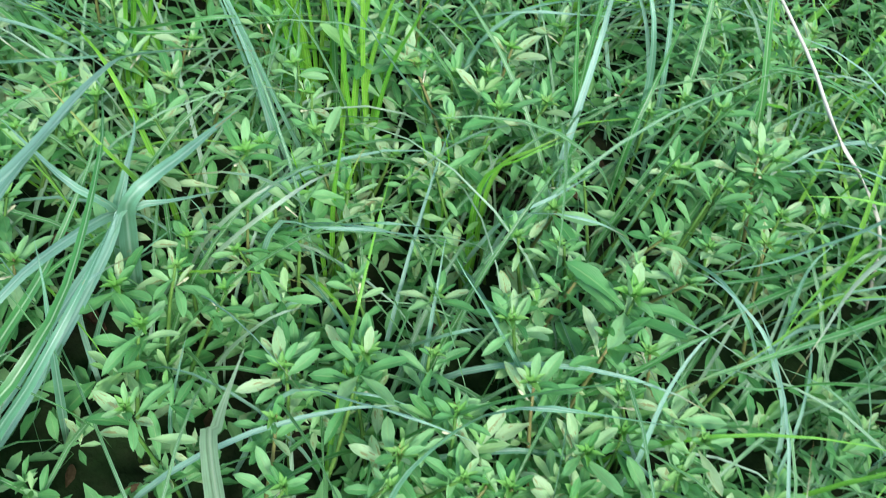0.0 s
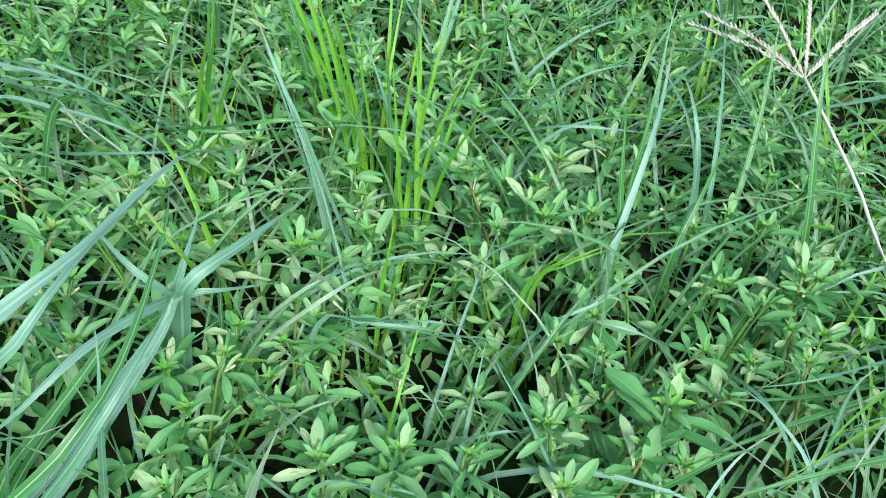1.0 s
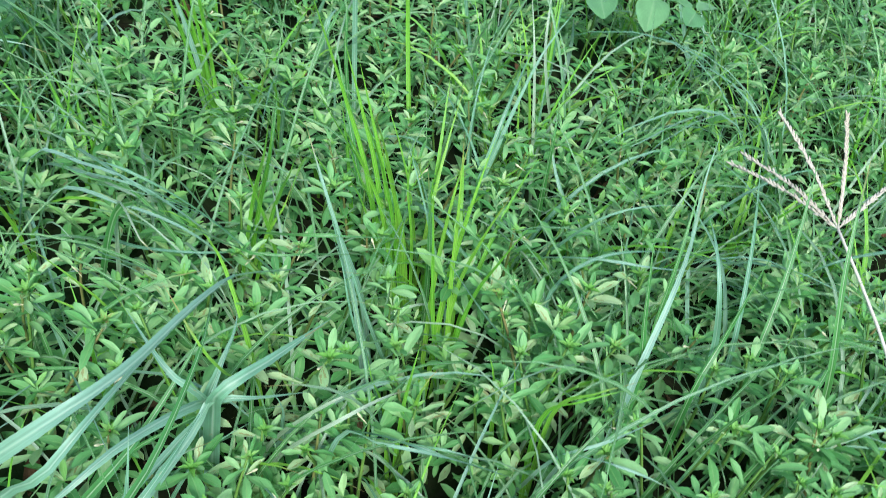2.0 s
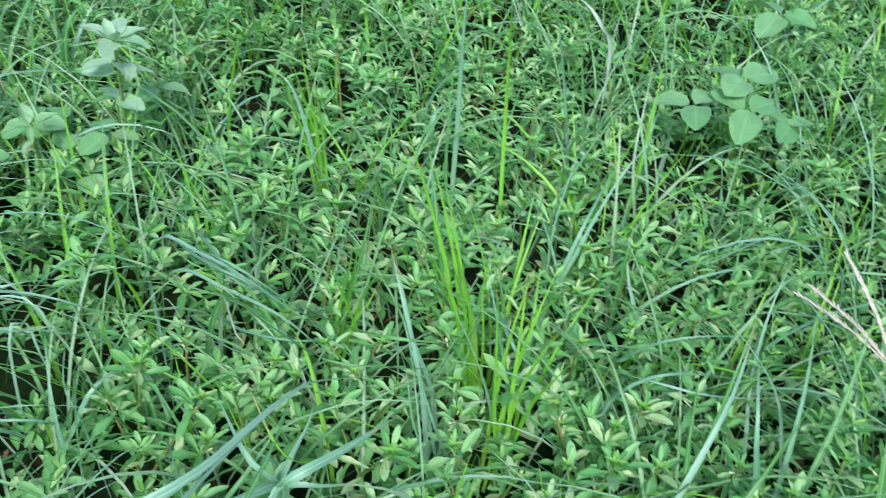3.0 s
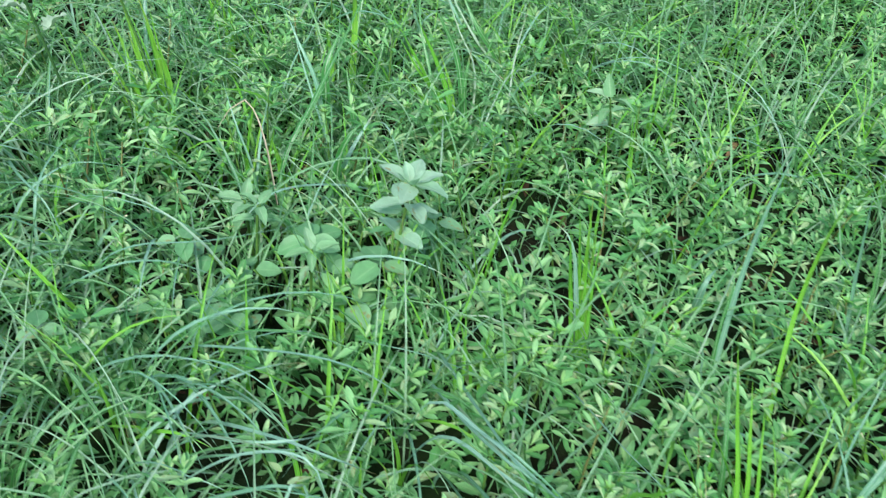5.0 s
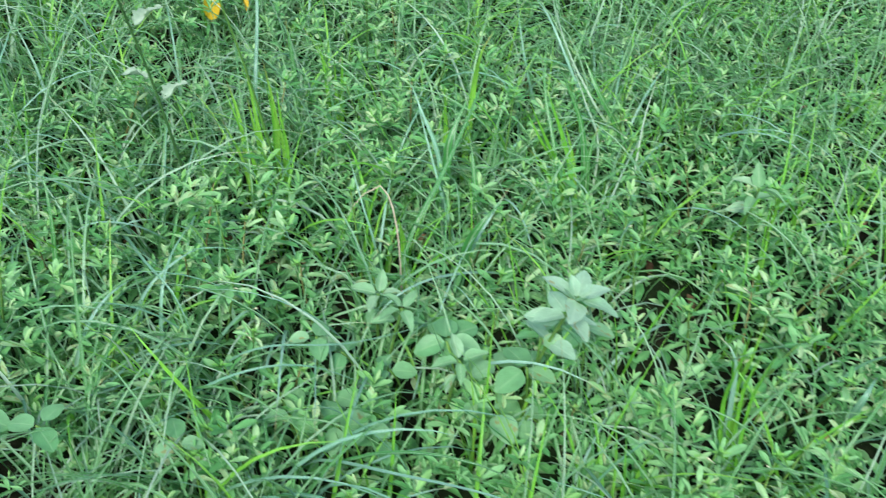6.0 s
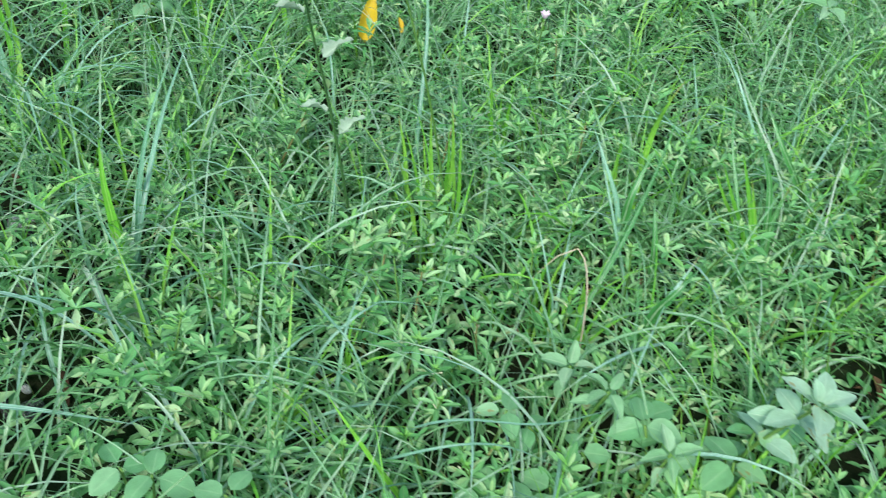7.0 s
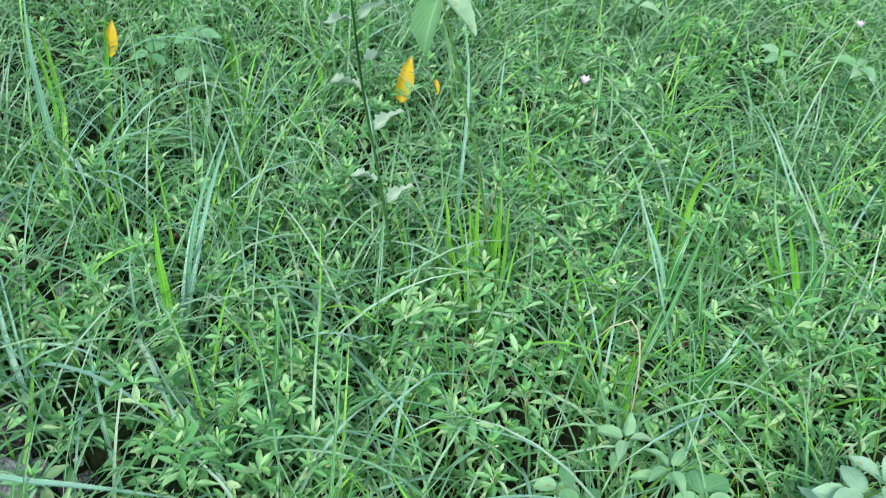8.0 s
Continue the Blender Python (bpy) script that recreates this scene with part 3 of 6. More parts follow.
blade(tuft, BLUE, 8, (-0.148, 0.617, 0.02), (-0.137, 0.597, 0.093), (-0.129, 0.602, 0.13), (-0.128, 0.622, 0.14), (-0.132, 0.636, 0.14))
blade(tuft, BLUE, 8, (-0.147, 0.618, 0.02), (-0.135, 0.596, 0.089), (-0.132, 0.588, 0.118), (-0.149, 0.538, 0.141), (-0.167, 0.505, 0.133), (-0.188, 0.494, 0.111))
blade(tuft, BLUE, 6.5, (-0.193, 0.496, 0.03), (-0.171, 0.518, 0.06), (-0.152, 0.544, 0.09), (-0.137, 0.566, 0.11), (-0.125, 0.58, 0.13), (-0.126, 0.621, 0.15))
blade(tuft, BLUE, 7, (-0.183, 0.483, 0.03), (-0.163, 0.516, 0.06), (-0.144, 0.545, 0.09), (-0.128, 0.57, 0.12), (-0.125, 0.581, 0.13), (-0.107, 0.606, 0.14), (-0.081, 0.649, 0.14))
blade(tuft, GREEN, 6, (-0.198, 0.51, 0.05), (-0.177, 0.534, 0.08), (-0.157, 0.559, 0.11), (-0.143, 0.593, 0.14), (-0.138, 0.618, 0.16))
blade(tuft, GREEN, 5.5, (-0.2, 0.508, 0.03), (-0.179, 0.54, 0.07), (-0.161, 0.556, 0.1), (-0.141, 0.564, 0.12), (-0.126, 0.573, 0.13))
blade(tuft, BRIGHT, 7, (-0.138, 0.648, 0.06), (-0.121, 0.595, 0.14), (-0.125, 0.578, 0.18), (-0.151, 0.594, 0.2))
blade(tuft, BRIGHT, 6, (-0.124, 0.659, 0.02), (-0.133, 0.656, 0.08), (-0.161, 0.676, 0.14), (-0.181, 0.669, 0.17), (-0.206, 0.676, 0.16))

tuft = plant("grass_tuft", "bright yellow-green upright grass tuft")
blade(tuft, BRIGHT, 5.5, (-0.058, 0.775, 0.01), (-0.077, 0.773, 0.108), (-0.087, 0.752, 0.181), (-0.094, 0.729, 0.226))
blade(tuft, BRIGHT, 5.5, (-0.06, 0.774, 0.01), (-0.085, 0.776, 0.108), (-0.1, 0.763, 0.163), (-0.109, 0.733, 0.217))
blade(tuft, BRIGHT, 5.5, (-0.059, 0.776, 0.01), (-0.076, 0.779, 0.108), (-0.082, 0.753, 0.181), (-0.085, 0.722, 0.235))
blade(tuft, BRIGHT, 4.4, (-0.063, 0.78, 0.01), (-0.092, 0.791, 0.09), (-0.106, 0.776, 0.144), (-0.115, 0.767, 0.181))
blade(tuft, BRIGHT, 5.5, (-0.056, 0.774, 0.01), (-0.07, 0.779, 0.09), (-0.081, 0.765, 0.153), (-0.092, 0.758, 0.198))
blade(tuft, BRIGHT, 4.4, (-0.055, 0.776, 0.01), (-0.064, 0.78, 0.09), (-0.073, 0.786, 0.135), (-0.071, 0.782, 0.181))
blade(tuft, BRIGHT, 4.4, (-0.029, 0.631, 0.01), (-0.042, 0.644, 0.072), (-0.05, 0.633, 0.118), (-0.055, 0.636, 0.135))
blade(tuft, BRIGHT, 4.4, (-0.028, 0.631, 0.01), (-0.031, 0.639, 0.081), (-0.028, 0.634, 0.135), (-0.027, 0.642, 0.153))
blade(tuft, BRIGHT, 4.4, (-0.026, 0.63, 0.01), (-0.025, 0.64, 0.081), (-0.02, 0.632, 0.127), (-0.014, 0.642, 0.135))

tuft = plant("grass_tuft", "bright green grass blades standing in the weeds")
blade(tuft, BRIGHT, 5.5, (-0.185, 0.749, 0.01), (-0.172, 0.752, 0.108), (-0.144, 0.707, 0.198), (-0.132, 0.685, 0.243))
blade(tuft, BRIGHT, 4.4, (-0.183, 0.752, 0.01), (-0.174, 0.768, 0.09), (-0.147, 0.721, 0.181), (-0.137, 0.703, 0.226))
blade(tuft, BRIGHT, 4.4, (-0.189, 0.751, 0.01), (-0.167, 0.762, 0.072), (-0.153, 0.763, 0.108), (-0.149, 0.77, 0.127))
blade(tuft, BRIGHT, 4.4, (-0.142, 0.763, 0.01), (-0.153, 0.744, 0.09), (-0.156, 0.717, 0.163), (-0.156, 0.703, 0.198))

tuft = plant("grass_tuft", "tall green grass stems with pale midribs")
blade(tuft, GREEN, 4, (-0.04, 0.75, 0.01), (-0.046, 0.763, 0.074), (-0.05, 0.751, 0.148), (-0.055, 0.744, 0.192))
blade(tuft, BRIGHT, 5.5, (-0.029, 0.723, 0.01), (-0.03, 0.744, 0.095), (-0.024, 0.738, 0.168), (-0.018, 0.752, 0.22))
blade(tuft, BRIGHT, 4.4, (-0.026, 0.729, 0.01), (-0.023, 0.739, 0.09), (-0.012, 0.72, 0.163), (0.001, 0.708, 0.217))
blade(tuft, BRIGHT, 4.4, (-0.013, 0.726, 0.01), (-0.025, 0.733, 0.091), (-0.03, 0.733, 0.17), (-0.035, 0.735, 0.227))
blade(tuft, BLUE, 4, (-0.075, 0.742, 0.01), (-0.085, 0.729, 0.08), (-0.099, 0.712, 0.15), (-0.129, 0.732, 0.21))
blade(tuft, BRIGHT, 5.5, (0.055, 0.658, 0.01), (0.049, 0.653, 0.098), (0.066, 0.643, 0.137), (0.088, 0.652, 0.146))
blade(tuft, BRIGHT, 4.4, (0.029, 0.685, 0.01), (0.018, 0.674, 0.09), (0.009, 0.678, 0.118))

tuft = plant("grass_tuft", "long striped green grass leaves rising from the weeds")
blade(tuft, BLUE, 5, (0.092, 0.655, 0.01), (0.098, 0.689, 0.09), (0.11, 0.743, 0.16), (0.106, 0.763, 0.22))
blade(tuft, GREEN, 5, (0.096, 0.656, 0.01), (0.105, 0.705, 0.08), (0.093, 0.714, 0.15), (0.083, 0.725, 0.2))
blade(tuft, BLUE, 5, (0.157, 0.753, 0.01), (0.147, 0.731, 0.1), (0.127, 0.703, 0.18), (0.118, 0.727, 0.2), (0.116, 0.765, 0.19))
blade(tuft, BLUE, 4, (0.178, 0.758, 0.01), (0.168, 0.767, 0.08), (0.16, 0.799, 0.14), (0.145, 0.82, 0.2))
blade(tuft, GREEN, 5, (0.18, 0.759, 0.01), (0.182, 0.759, 0.07), (0.188, 0.802, 0.13), (0.186, 0.853, 0.2))
blade(tuft, GREEN, 5, (0.252, 0.754, 0.01), (0.229, 0.751, 0.09), (0.208, 0.774, 0.17), (0.207, 0.827, 0.22))
blade(tuft, GREEN, 5, (0.14, 0.698, 0.01), (0.137, 0.703, 0.1), (0.146, 0.725, 0.13), (0.153, 0.74, 0.2))
blade(tuft, GREEN, 5, (0.02, 0.896, 0.01), (0.016, 0.892, 0.08), (0.014, 0.882, 0.136), (0.01, 0.902, 0.16))
blade(tuft, GREEN, 4, (0.06, 0.832, 0.02), (0.069, 0.83, 0.08), (0.075, 0.832, 0.144))
blade(tuft, BLUE, 5, (0.062, 0.893, 0.01), (0.039, 0.884, 0.064), (0.022, 0.893, 0.096), (0.01, 0.906, 0.12))
blade(tuft, BLUE, 4, (0.065, 0.788, 0.01), (0.061, 0.765, 0.06), (0.061, 0.778, 0.086), (0.056, 0.79, 0.095))

blade(None, BLUE, 4, (-0.001, 0.85, 0.03), (0.028, 0.789, 0.1), (0.06, 0.757, 0.14), (0.099, 0.763, 0.14), (0.151, 0.82, 0.1))
blade(None, BLUE, 4, (0.024, 0.847, 0.04), (0.037, 0.796, 0.11), (0.058, 0.775, 0.16), (0.084, 0.785, 0.17), (0.117, 0.811, 0.16))
blade(None, BLUE, 5, (-0.1, 0.641, 0.02), (-0.082, 0.631, 0.074), (-0.059, 0.627, 0.112), (-0.039, 0.634, 0.121), (-0.011, 0.658, 0.093))
blade(None, BLUE, 6, (-0.066, 0.631, 0.06), (-0.036, 0.604, 0.11), (-0.011, 0.59, 0.13), (0.013, 0.596, 0.12), (0.047, 0.628, 0.07))
blade(None, BLUE, 4, (-0.079, 0.587, 0.02), (-0.054, 0.58, 0.059), (-0.035, 0.581, 0.074), (-0.006, 0.601, 0.052))
blade(None, BLUE, 6, (0.037, 0.668, 0.02), (0.046, 0.623, 0.059), (0.063, 0.57, 0.089), (0.082, 0.525, 0.096))
blade(None, BLUE, 5, (0.012, 0.575, 0.04), (0.027, 0.555, 0.09), (0.047, 0.552, 0.11), (0.067, 0.566, 0.09))
blade(None, BLUE, 5, (-0.045, 0.543, 0.05), (-0.017, 0.516, 0.1), (0.004, 0.511, 0.11), (0.027, 0.517, 0.09))
blade(None, PALE, 13, (-0.046, 0.434, 0.2), (-0.038, 0.423, 0.25), (-0.032, 0.42, 0.28), (-0.029, 0.425, 0.29))
blade(None, GREEN, 4, (0.1, 0.546, 0.05), (0.125, 0.538, 0.11), (0.141, 0.534, 0.15), (0.18, 0.558, 0.14))
blade(None, BLUE, 5, (0.171, 0.66, 0.05), (0.162, 0.6, 0.12), (0.168, 0.568, 0.14), (0.194, 0.567, 0.1), (0.222, 0.581, 0.04))
blade(None, BLUE, 5, (0.25, 0.608, 0.02), (0.23, 0.607, 0.074), (0.227, 0.615, 0.111), (0.24, 0.626, 0.126))
blade(None, GREEN, 5, (0.343, 0.746, 0.02), (0.246, 0.644, 0.074), (0.177, 0.602, 0.104), (0.152, 0.615, 0.081))
blade(None, GREEN, 5, (0.338, 0.725, 0.02), (0.243, 0.632, 0.074), (0.162, 0.571, 0.104), (0.13, 0.559, 0.074))
blade(None, BLUE, 5, (0.357, 0.77, 0.02), (0.265, 0.678, 0.074), (0.198, 0.625, 0.104), (0.171, 0.607, 0.089))
blade(None, BRIGHT, 3.5, (0.332, 0.689, 0.03), (0.239, 0.6, 0.1), (0.183, 0.547, 0.13), (0.161, 0.541, 0.1))
blade(None, BLUE, 5, (0.325, 0.668, 0.02), (0.238, 0.601, 0.074), (0.197, 0.567, 0.089), (0.18, 0.556, 0.074))
blade(None, BRIGHT, 3.5, (0.339, 0.718, 0.03), (0.237, 0.607, 0.12), (0.183, 0.544, 0.16), (0.176, 0.526, 0.14))
blade(None, BLUE, 6, (0.379, 0.988, 0.06), (0.263, 0.864, 0.12), (0.221, 0.826, 0.13), (0.207, 0.849, 0.08))
blade(None, BLUE, 5, (-0.373, 0.81, 0.04), (-0.283, 0.733, 0.12), (-0.229, 0.704, 0.15), (-0.223, 0.767, 0.08))
blade(None, BLUE, 5, (-0.391, 0.846, 0.04), (-0.287, 0.75, 0.12), (-0.225, 0.703, 0.15), (-0.216, 0.76, 0.08))
blade(None, PALE, 4, (-0.35, 0.793, 0.06), (-0.274, 0.74, 0.11), (-0.233, 0.724, 0.12), (-0.24, 0.801, 0.05))
blade(None, BLUE, 5, (-0.304, 0.738, 0.04), (-0.245, 0.686, 0.1), (-0.209, 0.667, 0.12), (-0.209, 0.707, 0.07))
blade(None, BLUE, 5, (-0.264, 0.863, 0.06), (-0.192, 0.791, 0.12), (-0.144, 0.751, 0.15), (-0.126, 0.773, 0.12))
blade(None, GREEN, 5, (-0.235, 0.785, 0.04), (-0.151, 0.722, 0.12), (-0.098, 0.706, 0.15), (-0.046, 0.768, 0.11))
blade(None, BLUE, 4, (-0.294, 0.75, 0.04), (-0.226, 0.7, 0.1), (-0.18, 0.702, 0.11), (-0.159, 0.76, 0.07))
blade(None, BLUE, 5, (-0.084, 0.854, 0.06), (-0.048, 0.767, 0.13), (-0.03, 0.739, 0.14), (-0.006, 0.801, 0.05))
blade(None, BRIGHT, 6, (-0.363, 0.886, 0.01), (-0.331, 0.829, 0.074), (-0.298, 0.768, 0.148))
blade(None, BRIGHT, 5, (-0.36, 0.887, 0.01), (-0.319, 0.828, 0.089), (-0.291, 0.791, 0.148))
blade(None, BLUE, 5, (-0.093, 0.63, 0.02), (-0.099, 0.622, 0.056), (-0.1, 0.624, 0.08), (-0.109, 0.625, 0.096))
blade(None, BLUE, 6, (-0.159, 0.52, 0.02), (-0.141, 0.514, 0.1), (-0.138, 0.524, 0.15), (-0.145, 0.54, 0.16))
blade(None, BLUE, 5, (-0.148, 0.552, 0.01), (-0.145, 0.552, 0.08), (-0.135, 0.554, 0.11), (-0.122, 0.579, 0.1))
blade(None, PALE, 4, (-0.198, 0.511, 0.08), (-0.162, 0.5, 0.12), (-0.151, 0.518, 0.11))

tuft = plant("grass_tuft", "dense bright green grass tuft")
blade(tuft, BRIGHT, 5.5, (-0.275, 0.926, 0.01), (-0.309, 0.957, 0.081), (-0.321, 0.947, 0.135), (-0.32, 0.92, 0.181))
blade(tuft, BRIGHT, 5.5, (-0.274, 0.927, 0.01), (-0.312, 0.966, 0.081), (-0.315, 0.946, 0.144), (-0.315, 0.928, 0.189))
blade(tuft, BRIGHT, 5.5, (-0.274, 0.93, 0.01), (-0.309, 0.971, 0.072), (-0.309, 0.95, 0.144), (-0.31, 0.935, 0.208))
blade(tuft, BRIGHT, 5.5, (-0.279, 0.929, 0.01), (-0.312, 0.954, 0.068), (-0.313, 0.928, 0.137), (-0.312, 0.912, 0.176))
blade(tuft, BRIGHT, 4.4, (-0.271, 0.929, 0.01), (-0.293, 0.952, 0.084), (-0.294, 0.941, 0.137), (-0.29, 0.924, 0.189))
blade(tuft, BLUE, 5, (-0.293, 0.961, 0.01), (-0.308, 0.95, 0.086), (-0.32, 0.939, 0.146), (-0.347, 0.944, 0.155))

tuft = plant("grass_tuft", "bright green grass blades leaning over the weeds")
blade(tuft, BRIGHT, 6, (-0.091, 0.855, 0.03), (-0.113, 0.838, 0.09), (-0.132, 0.819, 0.14), (-0.155, 0.817, 0.18))
blade(tuft, BRIGHT, 5.5, (-0.077, 0.793, 0.01), (-0.105, 0.806, 0.11), (-0.127, 0.804, 0.183), (-0.147, 0.784, 0.268))
blade(tuft, BRIGHT, 5.5, (-0.073, 0.795, 0.01), (-0.099, 0.809, 0.11), (-0.117, 0.812, 0.171), (-0.131, 0.81, 0.22))
blade(tuft, GREEN, 5, (-0.095, 0.82, 0.01), (-0.123, 0.835, 0.1), (-0.142, 0.854, 0.15), (-0.158, 0.87, 0.19))
blade(tuft, GREEN, 5, (-0.199, 0.793, 0.01), (-0.185, 0.803, 0.08), (-0.177, 0.802, 0.13), (-0.176, 0.812, 0.17))
blade(tuft, BRIGHT, 4.4, (-0.325, 0.815, 0.01), (-0.341, 0.831, 0.057), (-0.342, 0.814, 0.102), (-0.349, 0.806, 0.148))
blade(tuft, BRIGHT, 4.4, (-0.326, 0.823, 0.01), (-0.338, 0.846, 0.061), (-0.329, 0.831, 0.122))

tuft = plant("grass_tuft", "tall pale green grass stems")
blade(tuft, BRIGHT, 5.5, (-0.103, 0.956, 0.01), (-0.132, 1.006, 0.114), (-0.137, 0.994, 0.205), (-0.132, 0.951, 0.295))
blade(tuft, BLUE, 5, (-0.17, 0.994, 0.01), (-0.188, 1.032, 0.1), (-0.19, 1.022, 0.2), (-0.185, 1.004, 0.28))
blade(tuft, GREEN, 4, (-0.169, 0.985, 0.01), (-0.185, 1.0, 0.08), (-0.192, 1.012, 0.13), (-0.218, 1.034, 0.14))
blade(tuft, SILVERY, 9.5, (-0.075, 1.215, 0.01), (-0.083, 1.208, 0.12), (-0.096, 1.198, 0.15), (-0.117, 1.208, 0.165), (-0.143, 1.213, 0.17))
blade(tuft, BLUE, 4, (-0.069, 1.092, 0.01), (-0.101, 1.12, 0.09), (-0.125, 1.089, 0.22))
blade(tuft, GREEN, 4, (-0.055, 1.101, 0.01), (-0.085, 1.131, 0.09), (-0.108, 1.135, 0.18))
blade(tuft, BLUE, 5, (0.154, 1.216, 0.01), (0.108, 1.234, 0.086), (0.079, 1.22, 0.146), (0.047, 1.238, 0.172))
blade(tuft, BLUE, 7, (-0.008, 1.132, 0.01), (-0.009, 1.115, 0.06), (-0.011, 1.119, 0.1), (-0.011, 1.143, 0.11))
blade(tuft, BLUE, 5, (0.007, 1.184, 0.02), (0.006, 1.185, 0.043), (0.001, 1.187, 0.077))
blade(tuft, BLUE, 7, (-0.128, 1.132, 0.01), (-0.133, 1.131, 0.04), (-0.138, 1.137, 0.064))
blade(tuft, BLUE, 9, (-0.226, 1.067, 0.01), (-0.22, 1.047, 0.056), (-0.219, 1.049, 0.084), (-0.218, 1.076, 0.084))

tuft = plant("grass_tuft", "yellow-green upright grass at the weeds' edge")
blade(tuft, GREEN, 4, (-0.505, 0.786, 0.01), (-0.535, 0.831, 0.05), (-0.576, 0.891, 0.1), (-0.632, 0.962, 0.15))
blade(tuft, GREEN, 4, (-0.51, 0.783, 0.01), (-0.542, 0.826, 0.05), (-0.568, 0.86, 0.1))
blade(tuft, BRIGHT, 5.5, (-0.687, 0.906, 0.01), (-0.703, 0.936, 0.078), (-0.683, 0.931, 0.146))
blade(tuft, BRIGHT, 5.5, (-0.648, 0.894, 0.01), (-0.666, 0.927, 0.068), (-0.642, 0.914, 0.136))
blade(tuft, BRIGHT, 4.4, (-0.352, 1.185, 0.01), (-0.375, 1.211, 0.078), (-0.375, 1.187, 0.146))

blade(None, PALE, 4, (-0.079, 1.096, 0.06), (-0.042, 1.026, 0.11), (0.004, 0.99, 0.13), (0.087, 1.049, 0.06))
blade(None, BLUE, 6, (-0.041, 0.853, 0.01), (-0.035, 0.87, 0.07), (-0.027, 0.906, 0.13), (-0.021, 0.977, 0.15))
blade(None, BLUE, 5, (-0.322, 0.733, 0.12), (-0.273, 0.721, 0.14), (-0.223, 0.712, 0.14), (-0.188, 0.77, 0.04))
blade(None, BLUE, 5, (-0.305, 0.727, 0.1), (-0.244, 0.714, 0.12), (-0.2, 0.723, 0.1), (-0.173, 0.754, 0.03))
blade(None, BLUE, 4, (-0.047, 0.835, 0.01), (-0.061, 0.832, 0.07), (-0.077, 0.838, 0.11), (-0.089, 0.836, 0.13))
blade(None, BLUE, 5, (-0.064, 0.698, 0.02), (-0.082, 0.703, 0.1), (-0.101, 0.715, 0.15), (-0.131, 0.75, 0.18))
blade(None, PALE, 4, (-0.17, 0.747, 0.04), (-0.12, 0.716, 0.1), (-0.086, 0.712, 0.1))
blade(None, BLUE, 4, (-0.153, 0.904, 0.06), (-0.107, 0.881, 0.1), (-0.086, 0.881, 0.1), (-0.06, 0.924, 0.05))
blade(None, GREEN, 5, (-0.322, 1.25, 0.04), (-0.252, 1.171, 0.1), (-0.204, 1.159, 0.12))
blade(None, BLUE, 5, (-0.259, 1.08, 0.01), (-0.236, 1.08, 0.08), (-0.208, 1.071, 0.13), (-0.192, 1.102, 0.14))
blade(None, BLUE, 5, (0.128, 1.56, 0.04), (0.076, 1.388, 0.1), (0.022, 1.353, 0.12), (-0.038, 1.416, 0.1))
blade(None, BLUE, 4, (0.175, 1.13, 0.04), (0.12, 1.005, 0.1), (0.08, 0.925, 0.12), (0.044, 0.932, 0.08))
blade(None, BLUE, 4, (0.0, 0.994, 0.03), (-0.004, 0.994, 0.1), (-0.002, 1.005, 0.12))
blade(None, BLUE, 4, (0.087, 1.098, 0.02), (0.075, 1.098, 0.06), (0.061, 1.11, 0.103))
blade(None, BLUE, 4, (0.001, 0.946, 0.02), (-0.002, 0.951, 0.08), (-0.002, 0.952, 0.12))
blade(None, BLUE, 5, (-0.512, 0.658, 0.06), (-0.444, 0.65, 0.12), (-0.39, 0.639, 0.14), (-0.398, 0.669, 0.08))
blade(None, BLUE, 5, (-0.478, 0.627, 0.06), (-0.403, 0.621, 0.12), (-0.362, 0.637, 0.14), (-0.363, 0.69, 0.1))
blade(None, BLUE, 5, (-0.478, 0.652, 0.05), (-0.396, 0.643, 0.11), (-0.347, 0.65, 0.12), (-0.334, 0.695, 0.06))
blade(None, BLUE, 5, (-0.458, 0.621, 0.05), (-0.397, 0.622, 0.11), (-0.363, 0.635, 0.13), (-0.354, 0.66, 0.1))
blade(None, BLUE, 5, (-0.439, 0.589, 0.04), (-0.382, 0.604, 0.1), (-0.351, 0.615, 0.12), (-0.354, 0.655, 0.04))
blade(None, BLUE, 5, (-0.396, 0.552, 0.05), (-0.333, 0.553, 0.1), (-0.301, 0.571, 0.1), (-0.304, 0.609, 0.04))
blade(None, BLUE, 6, (-0.335, 0.592, 0.01), (-0.294, 0.591, 0.07), (-0.279, 0.609, 0.11), (-0.278, 0.688, 0.08))
blade(None, BLUE, 5, (-0.347, 0.605, 0.12), (-0.341, 0.617, 0.13), (-0.338, 0.618, 0.1), (-0.348, 0.632, 0.04))
blade(None, BLUE, 5, (-0.299, 0.579, 0.01), (-0.296, 0.581, 0.08), (-0.306, 0.593, 0.11), (-0.324, 0.615, 0.13))
blade(None, GREEN, 4, (-0.375, 0.518, 0.04), (-0.329, 0.525, 0.08), (-0.29, 0.531, 0.09), (-0.26, 0.548, 0.05))
blade(None, BLUE, 5, (-0.267, 0.585, 0.02), (-0.282, 0.59, 0.08), (-0.305, 0.603, 0.1), (-0.322, 0.633, 0.12))
blade(None, BRIGHT, 5, (-0.342, 0.691, 0.01), (-0.345, 0.686, 0.048), (-0.347, 0.687, 0.08))
blade(None, BRIGHT, 5, (-0.383, 0.666, 0.01), (-0.381, 0.661, 0.044), (-0.381, 0.658, 0.074))
blade(None, BLUE, 5, (-0.258, 0.648, 0.02), (-0.259, 0.643, 0.06), (-0.268, 0.641, 0.09), (-0.299, 0.653, 0.07))
